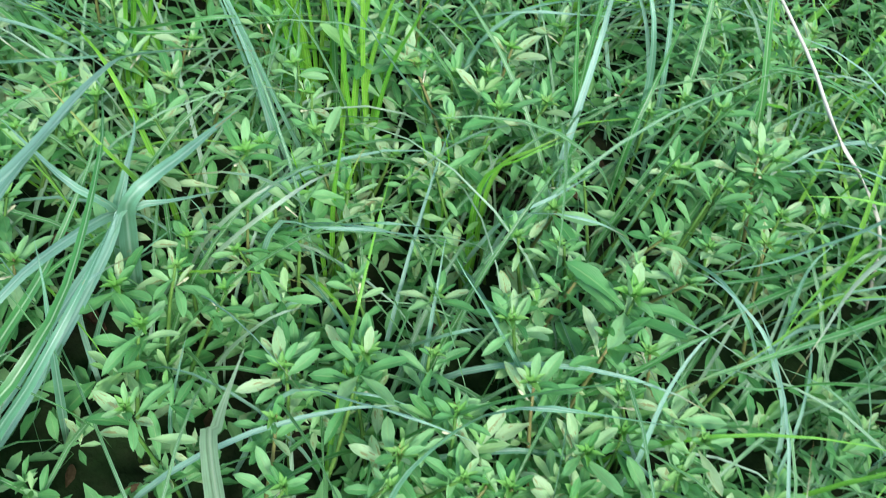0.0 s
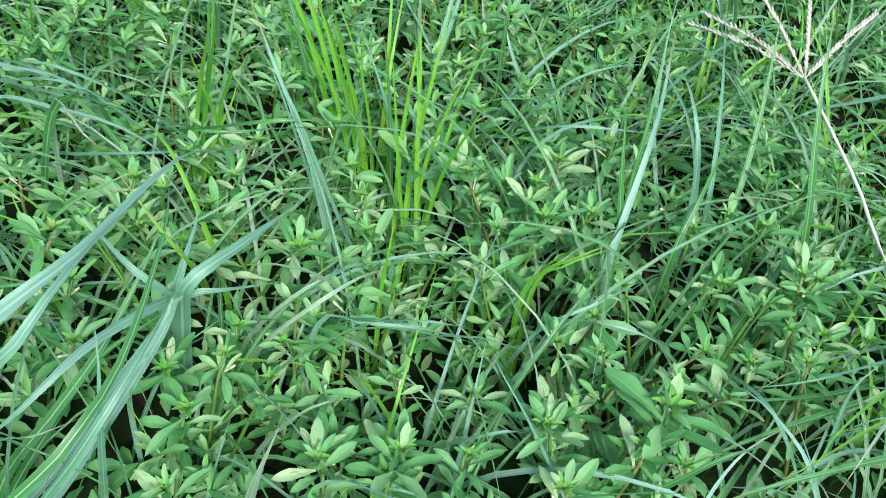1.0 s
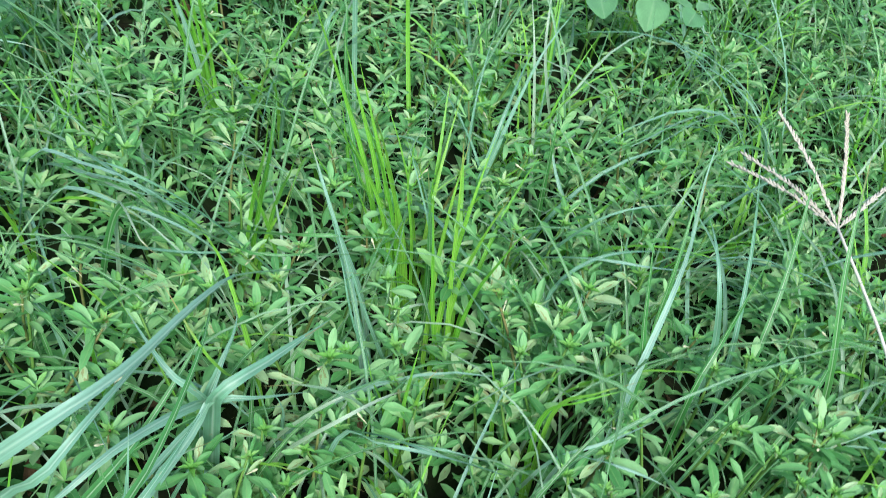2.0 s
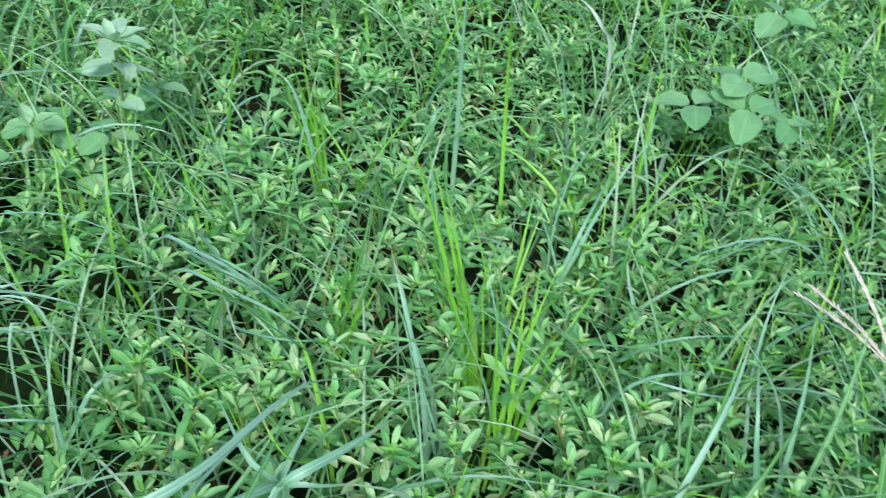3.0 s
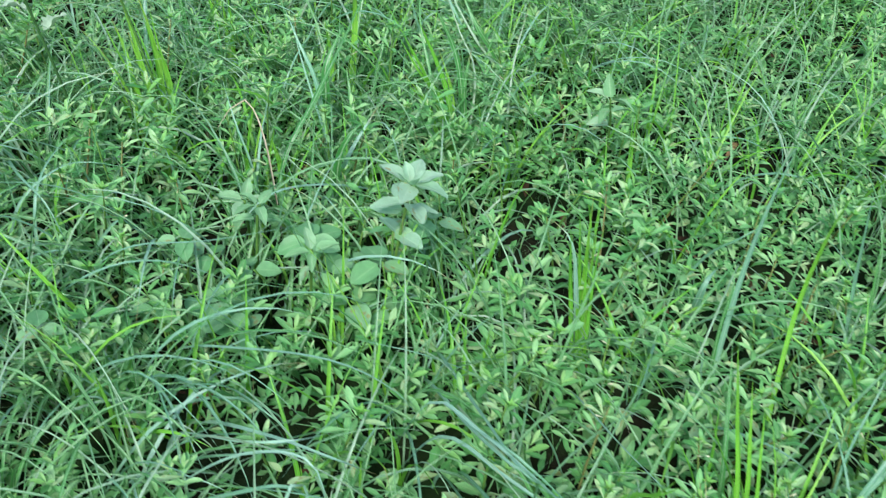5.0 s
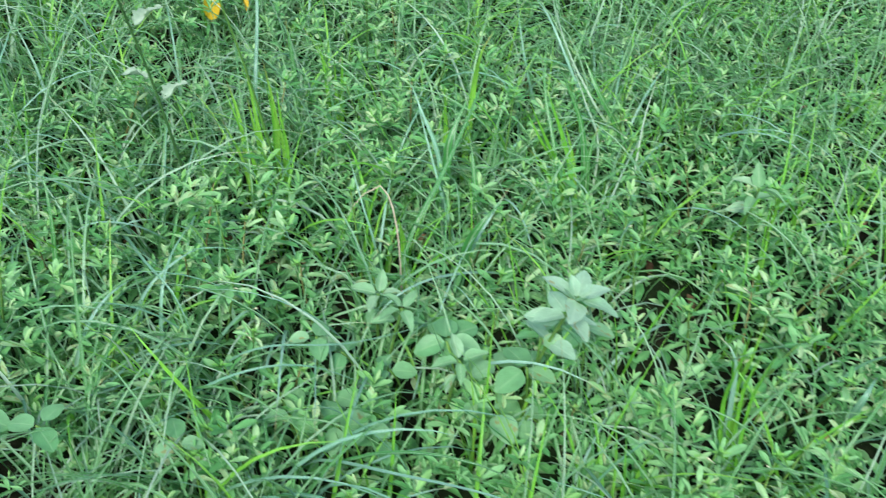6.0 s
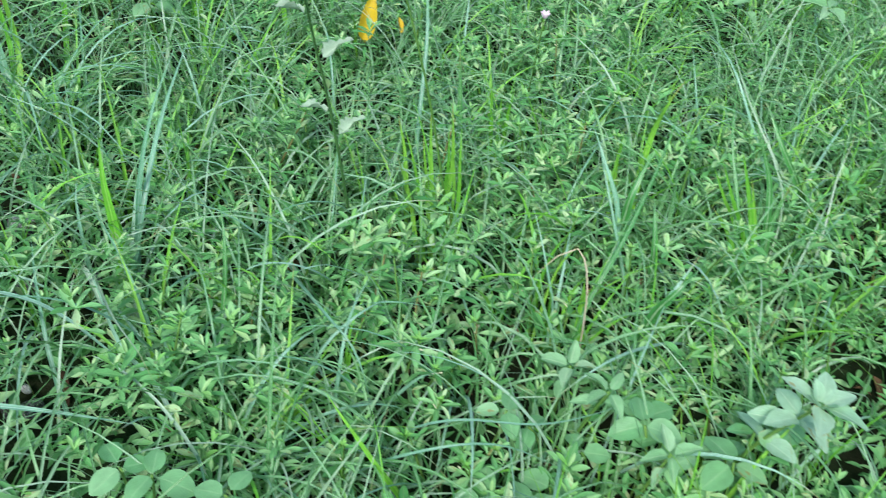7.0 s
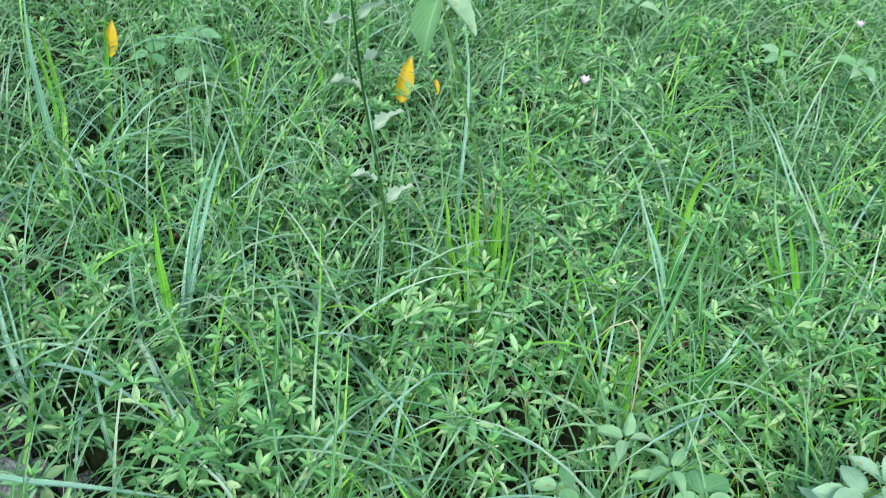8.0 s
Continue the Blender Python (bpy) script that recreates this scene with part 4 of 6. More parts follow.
blade(None, BLUE, 5, (-0.266, 0.728, 0.02), (-0.268, 0.702, 0.059), (-0.279, 0.688, 0.067), (-0.307, 0.679, 0.044))
blade(None, BLUE, 5, (-0.228, 0.721, 0.03), (-0.222, 0.687, 0.09), (-0.237, 0.674, 0.11), (-0.262, 0.675, 0.1))

tuft = plant("grass_tuft", "bright curved green grass blade among finer grass")
blade(tuft, BRIGHT, 14.9, (-0.976, 0.649, 0.02), (-0.979, 0.649, 0.092), (-0.986, 0.649, 0.147), (-0.993, 0.654, 0.189))
blade(tuft, BLUE, 5, (-0.972, 0.653, 0.021), (-1.003, 0.681, 0.07), (-1.027, 0.708, 0.11), (-1.04, 0.728, 0.14))
blade(tuft, BLUE, 6, (-0.973, 0.651, 0.021), (-0.994, 0.689, 0.1), (-1.036, 0.742, 0.15), (-1.087, 0.813, 0.19))
blade(tuft, BLUE, 5, (-0.968, 0.657, 0.021), (-1.003, 0.688, 0.08), (-1.021, 0.71, 0.12), (-1.02, 0.739, 0.13))
blade(tuft, BRIGHT, 10.1, (-0.964, 0.649, 0.01), (-0.985, 0.656, 0.097), (-0.982, 0.635, 0.144))

tuft = plant("grass_tuft", "yellow-green grass tuft among thin grass")
blade(tuft, BRIGHT, 10.1, (-0.553, 1.122, 0.01), (-0.594, 1.148, 0.067), (-0.613, 1.13, 0.112), (-0.636, 1.108, 0.168))
blade(tuft, BRIGHT, 10.1, (-0.551, 1.124, 0.01), (-0.589, 1.154, 0.067), (-0.607, 1.151, 0.112), (-0.627, 1.125, 0.179))
blade(tuft, GREEN, 8.1, (-0.566, 1.164, 0.01), (-0.58, 1.169, 0.064), (-0.601, 1.172, 0.128), (-0.63, 1.152, 0.193))
blade(tuft, GREEN, 10.8, (-0.543, 1.274, 0.01), (-0.587, 1.271, 0.068), (-0.622, 1.256, 0.119), (-0.662, 1.268, 0.153))
blade(tuft, BRIGHT, 8.4, (-0.557, 1.117, 0.01), (-0.605, 1.135, 0.067), (-0.629, 1.111, 0.112))
blade(tuft, GREEN, 8.1, (-0.561, 1.169, 0.01), (-0.58, 1.169, 0.081), (-0.582, 1.176, 0.138))

tuft = plant("grass_tuft", "bright green grass blades in a loose clump")
blade(tuft, BRIGHT, 8.4, (-0.806, 0.903, 0.01), (-0.841, 0.924, 0.072), (-0.846, 0.917, 0.132), (-0.84, 0.899, 0.205))
blade(tuft, BRIGHT, 8.4, (-0.802, 0.907, 0.01), (-0.828, 0.93, 0.078), (-0.824, 0.923, 0.143), (-0.819, 0.902, 0.221))
blade(tuft, BRIGHT, 8.4, (-0.812, 0.896, 0.01), (-0.849, 0.915, 0.072), (-0.847, 0.891, 0.144), (-0.859, 0.885, 0.181))
blade(tuft, BRIGHT, 6.8, (-0.799, 0.912, 0.01), (-0.816, 0.933, 0.084), (-0.811, 0.917, 0.154), (-0.811, 0.911, 0.197))
blade(tuft, GREEN, 6.8, (-0.895, 1.035, 0.01), (-0.913, 1.044, 0.086), (-0.921, 1.034, 0.182))
blade(tuft, BRIGHT, 8.4, (-0.859, 1.071, 0.01), (-0.879, 1.087, 0.078), (-0.869, 1.074, 0.143))
blade(tuft, BRIGHT, 8.4, (-0.87, 1.057, 0.01), (-0.889, 1.073, 0.078), (-0.888, 1.054, 0.156))
blade(tuft, BRIGHT, 8.4, (-0.873, 0.931, 0.01), (-0.902, 0.945, 0.084), (-0.913, 0.938, 0.14))

tuft = plant("grass_tuft", "green grass blades slanting to one side")
blade(tuft, BRIGHT, 11.9, (-0.713, 1.123, 0.01), (-0.731, 1.147, 0.113), (-0.716, 1.127, 0.183), (-0.71, 1.136, 0.21))
blade(tuft, BRIGHT, 8.4, (-0.726, 1.107, 0.01), (-0.751, 1.129, 0.07), (-0.744, 1.106, 0.14))
blade(tuft, GREEN, 12.2, (-0.682, 1.028, 0.01), (-0.686, 1.042, 0.081), (-0.686, 1.041, 0.127), (-0.694, 1.079, 0.161))
blade(tuft, BRIGHT, 13.5, (-0.636, 0.916, 0.01), (-0.65, 0.93, 0.056), (-0.65, 0.915, 0.112))
blade(tuft, GREEN, 12.2, (-0.6, 0.961, 0.01), (-0.593, 0.951, 0.081), (-0.58, 0.953, 0.127), (-0.578, 0.982, 0.138))
blade(tuft, BLUE, 6, (-0.607, 0.953, 0.01), (-0.593, 0.963, 0.08), (-0.591, 1.013, 0.13))
blade(tuft, GREEN, 8.1, (-0.636, 1.057, 0.01), (-0.645, 1.042, 0.079), (-0.671, 1.058, 0.128))
blade(tuft, BLUE, 6, (-0.674, 1.038, 0.01), (-0.689, 1.032, 0.1), (-0.723, 1.035, 0.15), (-0.751, 1.047, 0.17))

tuft = plant("grass_tuft", "tall grass blades at the edge of the shaded weeds")
blade(tuft, BLUE, 9, (-1.296, 0.721, 0.01), (-1.315, 0.72, 0.086), (-1.316, 0.716, 0.172), (-1.329, 0.726, 0.241))
blade(tuft, BRIGHT, 10.1, (-1.257, 0.692, 0.01), (-1.316, 0.74, 0.078), (-1.321, 0.738, 0.156), (-1.288, 0.715, 0.235))
blade(tuft, BRIGHT, 10.1, (-1.357, 0.811, 0.01), (-1.382, 0.836, 0.091), (-1.359, 0.828, 0.17))
blade(tuft, BRIGHT, 10.1, (-1.274, 0.967, 0.01), (-1.323, 0.988, 0.078), (-1.296, 0.949, 0.156))
blade(tuft, BRIGHT, 10.1, (-1.234, 1.071, 0.01), (-1.28, 1.093, 0.065), (-1.259, 1.058, 0.118))
blade(tuft, BLUE, 6, (-1.28, 0.972, 0.01), (-1.262, 0.977, 0.043), (-1.26, 1.003, 0.077))
blade(tuft, BLUE, 5, (-1.327, 1.058, 0.01), (-1.322, 1.064, 0.046), (-1.327, 1.077, 0.084))
blade(tuft, GREEN, 8.1, (-1.202, 1.127, 0.01), (-1.218, 1.123, 0.092), (-1.22, 1.124, 0.172))
blade(tuft, BRIGHT, 10.1, (-1.229, 0.855, 0.01), (-1.252, 0.871, 0.07), (-1.238, 0.856, 0.113))

blade(None, BLUE, 8, (-1.01, 0.535, 0.065), (-0.965, 0.553, 0.085), (-0.921, 0.567, 0.085), (-0.87, 0.58, 0.07), (-0.845, 0.607, 0.03))
blade(None, PALE, 7, (-0.971, 0.61, 0.08), (-0.927, 0.6, 0.08), (-0.886, 0.591, 0.065), (-0.859, 0.606, 0.03))
blade(None, BLUE, 6, (-0.872, 0.533, 0.01), (-0.913, 0.543, 0.05), (-0.967, 0.566, 0.085), (-1.017, 0.591, 0.1))
blade(None, BLUE, 9, (-0.989, 0.524, 0.01), (-1.022, 0.526, 0.04), (-1.056, 0.534, 0.065), (-1.108, 0.553, 0.085))
blade(None, BRIGHT, 7, (-0.948, 0.481, 0.01), (-0.974, 0.488, 0.024), (-0.988, 0.489, 0.04))
blade(None, BLUE, 6, (-0.973, 0.505, 0.01), (-1.013, 0.539, 0.022), (-0.99, 0.567, 0.037))
blade(None, BLUE, 6, (-0.733, 0.944, 0.01), (-0.692, 0.845, 0.037), (-0.786, 0.883, 0.074))
blade(None, BLUE, 4, (-0.653, 0.902, 0.01), (-0.666, 0.906, 0.06), (-0.688, 0.903, 0.12), (-0.727, 0.924, 0.15))
blade(None, BLUE, 5, (-0.565, 0.994, 0.04), (-0.571, 0.902, 0.1), (-0.579, 0.833, 0.12), (-0.602, 0.805, 0.07))
blade(None, BLUE, 5, (-0.593, 0.929, 0.05), (-0.551, 0.888, 0.1), (-0.514, 0.883, 0.08))
blade(None, BLUE, 5, (-0.71, 0.721, 0.03), (-0.68, 0.747, 0.09), (-0.66, 0.763, 0.05))
blade(None, BLUE, 5, (-0.725, 0.682, 0.02), (-0.734, 0.696, 0.09), (-0.753, 0.725, 0.12), (-0.771, 0.769, 0.13))
blade(None, BLUE, 5, (-0.763, 0.665, 0.02), (-0.754, 0.69, 0.09), (-0.747, 0.732, 0.12), (-0.747, 0.775, 0.11))
blade(None, BLUE, 5, (-0.782, 0.62, 0.02), (-0.765, 0.639, 0.08), (-0.763, 0.672, 0.11), (-0.769, 0.724, 0.1))
blade(None, GREEN, 5, (-0.856, 0.661, 0.02), (-0.87, 0.685, 0.08), (-0.885, 0.698, 0.13), (-0.911, 0.712, 0.15))
blade(None, BLUE, 5, (-0.794, 0.831, 0.04), (-0.809, 0.77, 0.1), (-0.815, 0.732, 0.12), (-0.848, 0.712, 0.08))
blade(None, BLUE, 5, (-0.88, 0.762, 0.05), (-0.774, 0.714, 0.11), (-0.727, 0.708, 0.1), (-0.698, 0.707, 0.04))
blade(None, BLUE, 6, (-0.894, 1.232, 0.04), (-0.869, 1.231, 0.08), (-0.85, 1.248, 0.12))
blade(None, BLUE, 7, (-0.915, 0.978, 0.01), (-0.938, 1.002, 0.09), (-0.986, 1.053, 0.18), (-1.032, 1.077, 0.27))
blade(None, BLUE, 5, (-1.024, 1.176, 0.01), (-1.052, 1.211, 0.08), (-1.077, 1.238, 0.16))
blade(None, BLUE, 5, (-0.706, 1.303, 0.01), (-0.745, 1.285, 0.1), (-0.792, 1.317, 0.16))
blade(None, PALE, 6, (-0.766, 1.141, 0.02), (-0.765, 1.132, 0.06), (-0.786, 1.14, 0.1))
blade(None, BLUE, 5, (-0.751, 1.298, 0.03), (-0.718, 1.285, 0.09), (-0.698, 1.327, 0.1))
blade(None, BLUE, 5, (-0.585, 1.297, 0.02), (-0.673, 1.275, 0.12), (-0.729, 1.29, 0.17), (-0.802, 1.343, 0.17))
blade(None, BLUE, 6, (-0.698, 1.68, 0.02), (-0.739, 1.636, 0.074), (-0.777, 1.669, 0.121))
blade(None, PALE, 5, (-0.892, 1.199, 0.02), (-0.866, 1.214, 0.08), (-0.854, 1.264, 0.1))
blade(None, BLUE, 5, (-0.832, 0.801, 0.03), (-0.835, 0.754, 0.09), (-0.859, 0.721, 0.1), (-0.896, 0.706, 0.06))
blade(None, BRIGHT, 5, (-0.76, 0.731, 0.02), (-0.766, 0.738, 0.07), (-0.776, 0.765, 0.1))
blade(None, PALE, 5, (-1.25, 0.896, 0.02), (-1.225, 0.87, 0.052), (-1.23, 0.855, 0.067))
blade(None, BLUE, 5, (0.015, 0.458, 0.12), (0.027, 0.464, 0.16), (0.042, 0.461, 0.2), (0.06, 0.461, 0.21), (0.09, 0.466, 0.2), (0.151, 0.485, 0.16))
blade(None, BLUE, 4.5, (-0.036, 0.506, 0.11), (-0.001, 0.496, 0.13), (0.028, 0.49, 0.13), (0.056, 0.492, 0.11))
blade(None, BLUE, 4, (0.125, 0.506, 0.02), (0.099, 0.523, 0.06), (0.077, 0.54, 0.09), (0.055, 0.554, 0.12), (0.038, 0.564, 0.14), (0.032, 0.576, 0.14))
blade(None, BLUE, 4, (0.234, 0.521, 0.02), (0.217, 0.539, 0.07), (0.192, 0.548, 0.12), (0.177, 0.554, 0.14), (0.16, 0.576, 0.14), (0.147, 0.6, 0.12))
blade(None, PALE, 4.5, (0.294, 0.647, 0.1), (0.24, 0.595, 0.13), (0.206, 0.55, 0.14), (0.203, 0.542, 0.11))
blade(None, BLUE, 4.5, (0.308, 0.674, 0.1), (0.234, 0.615, 0.14), (0.18, 0.582, 0.15), (0.145, 0.584, 0.13))
blade(None, GREEN, 5, (0.304, 0.621, 0.07), (0.24, 0.577, 0.11), (0.197, 0.549, 0.13), (0.157, 0.534, 0.12), (0.139, 0.532, 0.09))
blade(None, GREEN, 5, (0.304, 0.58, 0.05), (0.234, 0.552, 0.1), (0.179, 0.531, 0.12), (0.145, 0.544, 0.11))
blade(None, PALE, 5, (-0.096, 0.601, 0.06), (-0.077, 0.585, 0.11), (-0.055, 0.586, 0.14), (-0.037, 0.608, 0.14), (-0.025, 0.634, 0.12))
blade(None, PALE, 4, (-0.076, 0.546, 0.06), (-0.057, 0.536, 0.11), (-0.04, 0.537, 0.13), (-0.018, 0.558, 0.11))
blade(None, BLUE, 4, (-0.057, 0.596, 0.11), (-0.033, 0.586, 0.13), (-0.006, 0.585, 0.135), (0.025, 0.596, 0.12), (0.052, 0.613, 0.09))
blade(None, BLUE, 4, (0.067, 0.635, 0.09), (0.077, 0.613, 0.13), (0.104, 0.612, 0.13), (0.134, 0.628, 0.1))
blade(None, BLUE, 4.5, (0.034, 0.728, 0.06), (0.01, 0.694, 0.12), (-0.012, 0.673, 0.17), (-0.032, 0.653, 0.22))
blade(None, BLUE, 4, (-0.035, 0.659, 0.01), (-0.053, 0.657, 0.08), (-0.068, 0.646, 0.15), (-0.079, 0.656, 0.18), (-0.087, 0.658, 0.2))
blade(None, GREEN, 5, (-0.226, 0.678, 0.15), (-0.167, 0.644, 0.19), (-0.118, 0.628, 0.2), (-0.083, 0.641, 0.2), (-0.039, 0.678, 0.18))
blade(None, PALE, 5, (-0.228, 0.682, 0.15), (-0.189, 0.642, 0.17), (-0.184, 0.652, 0.15))
blade(None, BLUE, 4, (0.128, 0.502, 0.03), (0.132, 0.503, 0.08), (0.137, 0.523, 0.12), (0.151, 0.543, 0.14), (0.173, 0.558, 0.15))
blade(None, BLUE, 4, (-0.161, 0.56, 0.01), (-0.141, 0.565, 0.06), (-0.126, 0.579, 0.09), (-0.104, 0.592, 0.11))
blade(None, BLUE, 4, (-0.087, 0.499, 0.01), (-0.094, 0.511, 0.05), (-0.091, 0.533, 0.08), (-0.089, 0.543, 0.09))
blade(None, BLUE, 5, (-0.133, 0.731, 0.06), (-0.163, 0.716, 0.11), (-0.198, 0.703, 0.15), (-0.248, 0.706, 0.16), (-0.305, 0.716, 0.14))
blade(None, BLUE, 5, (-0.543, 0.687, 0.06), (-0.458, 0.688, 0.12), (-0.391, 0.705, 0.14), (-0.351, 0.726, 0.12), (-0.329, 0.743, 0.08))
blade(None, PALE, 4, (-0.46, 0.616, 0.08), (-0.382, 0.623, 0.13), (-0.312, 0.635, 0.13), (-0.3, 0.655, 0.08))
blade(None, BLUE, 4, (-0.443, 0.594, 0.06), (-0.396, 0.612, 0.12), (-0.353, 0.627, 0.14), (-0.332, 0.627, 0.12), (-0.332, 0.623, 0.06))
blade(None, BLUE, 4.5, (-0.393, 0.551, 0.06), (-0.322, 0.553, 0.12), (-0.274, 0.573, 0.13), (-0.242, 0.602, 0.1))
blade(None, PALE, 3.5, (-0.302, 0.575, 0.02), (-0.312, 0.591, 0.07), (-0.315, 0.607, 0.12), (-0.327, 0.634, 0.14))
blade(None, BLUE, 4.5, (0.15, 0.821, 0.03), (0.135, 0.85, 0.08), (0.129, 0.875, 0.13), (0.133, 0.913, 0.16))
blade(None, BLUE, 5, (-0.046, 0.882, 0.03), (-0.032, 0.884, 0.08), (-0.02, 0.906, 0.14), (-0.009, 0.925, 0.18), (0.007, 0.965, 0.2))
blade(None, BLUE, 4, (0.044, 0.752, 0.04), (0.039, 0.767, 0.09), (0.067, 0.784, 0.12), (0.119, 0.807, 0.12), (0.182, 0.846, 0.09))
blade(None, PALE, 4, (0.008, 0.931, 0.03), (-0.005, 0.942, 0.1), (-0.02, 0.963, 0.16), (-0.039, 1.009, 0.2))
blade(None, BLUE, 4, (-0.061, 0.698, 0.03), (-0.088, 0.722, 0.08), (-0.114, 0.741, 0.14), (-0.132, 0.759, 0.16))
blade(None, BLUE, 4, (-0.014, 0.75, 0.02), (-0.033, 0.758, 0.07), (-0.057, 0.774, 0.13), (-0.08, 0.794, 0.17))
blade(None, PALE, 4, (-0.66, 0.591, 0.06), (-0.645, 0.603, 0.12), (-0.637, 0.623, 0.16), (-0.637, 0.641, 0.18))
blade(None, BLUE, 4, (-0.662, 0.699, 0.07), (-0.624, 0.716, 0.11), (-0.572, 0.757, 0.12), (-0.542, 0.846, 0.1))
blade(None, BLUE, 4, (-0.665, 0.652, 0.06), (-0.62, 0.681, 0.11), (-0.587, 0.722, 0.11), (-0.551, 0.77, 0.07))
blade(None, BLUE, 4, (-0.817, 0.688, 0.04), (-0.787, 0.711, 0.09), (-0.745, 0.751, 0.12), (-0.713, 0.804, 0.1))
blade(None, PALE, 4, (-0.994, 0.627, 0.05), (-0.869, 0.58, 0.12), (-0.807, 0.565, 0.14), (-0.792, 0.565, 0.12))
blade(None, GREEN, 4, (-0.573, 1.127, 0.02), (-0.606, 1.14, 0.09), (-0.651, 1.168, 0.15), (-0.689, 1.219, 0.19))
blade(None, PALE, 4, (-0.555, 1.147, 0.02), (-0.583, 1.196, 0.09), (-0.615, 1.199, 0.14), (-0.663, 1.229, 0.17))
blade(None, PALE, 4, (-0.514, 1.177, 0.02), (-0.537, 1.202, 0.09), (-0.556, 1.24, 0.13), (-0.566, 1.274, 0.17))
blade(None, BLUE, 6, (-0.811, 0.591, 0.025), (-0.845, 0.594, 0.05), (-0.883, 0.589, 0.07), (-0.935, 0.603, 0.085), (-0.957, 0.611, 0.09))
blade(None, BLUE, 9, (-0.926, 0.438, 0.08), (-0.88, 0.47, 0.095), (-0.837, 0.507, 0.095), (-0.794, 0.553, 0.08))
blade(None, BRIGHT, 8, (-0.933, 0.464, 0.01), (-0.967, 0.501, 0.035), (-1.015, 0.536, 0.06), (-1.04, 0.556, 0.07))
blade(None, BLUE, 7, (-0.969, 0.657, 0.02), (-0.997, 0.685, 0.1), (-1.006, 0.713, 0.18), (-1.012, 0.75, 0.24))
blade(None, BLUE, 4.5, (-0.643, 1.006, 0.04), (-0.681, 1.015, 0.1), (-0.718, 1.032, 0.14), (-0.749, 1.055, 0.16))
blade(None, GREEN, 5, (-0.642, 0.901, 0.02), (-0.647, 0.932, 0.08), (-0.656, 0.986, 0.12), (-0.68, 1.068, 0.16), (-0.711, 1.15, 0.19))
blade(None, PALE, 4.5, (-0.591, 1.283, 0.05), (-0.632, 1.266, 0.1), (-0.695, 1.291, 0.14), (-0.772, 1.361, 0.17))
blade(None, BRIGHT, 6, (-0.181, 0.478, 0.1), (-0.171, 0.483, 0.16), (-0.163, 0.489, 0.2), (-0.157, 0.497, 0.22))
blade(None, BRIGHT, 10, (-0.62, 0.659, 0.06), (-0.64, 0.644, 0.105), (-0.659, 0.635, 0.136), (-0.672, 0.632, 0.15), (-0.683, 0.631, 0.16))
blade(None, GREEN, 4, (0.118, 0.746, 0.03), (0.112, 0.757, 0.09), (0.11, 0.766, 0.15), (0.111, 0.806, 0.2))
blade(None, BLUE, 4, (0.17, 0.812, 0.06), (0.147, 0.804, 0.12), (0.114, 0.789, 0.17), (0.08, 0.797, 0.19))
blade(None, GREEN, 4, (0.183, 0.68, 0.06), (0.201, 0.703, 0.1), (0.234, 0.779, 0.1), (0.247, 0.849, 0.1))
blade(None, BLUE, 4.5, (-0.046, 0.698, 0.03), (-0.066, 0.686, 0.1), (-0.085, 0.684, 0.16), (-0.103, 0.696, 0.19))
blade(None, BLUE, 4, (0.048, 0.641, 0.04), (0.061, 0.628, 0.1), (0.088, 0.636, 0.12), (0.125, 0.677, 0.11))
blade(None, BLUE, 4, (-0.057, 0.615, 0.08), (-0.023, 0.59, 0.13), (0.014, 0.587, 0.14), (0.057, 0.611, 0.1))
blade(None, PALE, 4, (-0.103, 0.61, 0.06), (-0.08, 0.601, 0.11), (-0.058, 0.61, 0.13), (-0.035, 0.65, 0.11))
blade(None, GREEN, 4, (-0.209, 0.723, 0.08), (-0.238, 0.718, 0.13), (-0.262, 0.7, 0.15), (-0.313, 0.733, 0.13))
blade(None, BLUE, 4, (-0.197, 0.77, 0.06), (-0.201, 0.716, 0.13), (-0.233, 0.698, 0.15), (-0.28, 0.713, 0.13))
blade(None, BLUE, 4, (-0.251, 0.808, 0.06), (-0.29, 0.778, 0.12), (-0.333, 0.747, 0.15), (-0.389, 0.734, 0.14))
blade(None, BLUE, 4, (-0.038, 0.882, 0.03), (-0.051, 0.906, 0.1), (-0.053, 0.94, 0.15), (-0.051, 0.974, 0.17))
blade(None, PALE, 4, (0.011, 1.02, 0.04), (-0.012, 1.034, 0.11), (-0.02, 1.067, 0.15), (-0.028, 1.118, 0.18))
blade(None, BLUE, 4, (-0.254, 0.656, 0.04), (-0.283, 0.644, 0.1), (-0.32, 0.619, 0.13), (-0.376, 0.596, 0.12))
blade(None, BLUE, 6, (-1.001, 0.634, 0.01), (-0.995, 0.626, 0.08), (-1.006, 0.632, 0.13), (-1.013, 0.641, 0.14))


# ---- three-leaved weeds and broad-leaved plants ----
LEAFLETS = [link_mesh("leaflet", *leaf_shape(w, d, c, 0.9, rows=9, wave=0.02, power=0.6), TREFOIL) for w, d, c in ((0.72, 0.15, 0.12), (0.66, 0.25, 0.16), (0.76, 0.10, 0.08))]


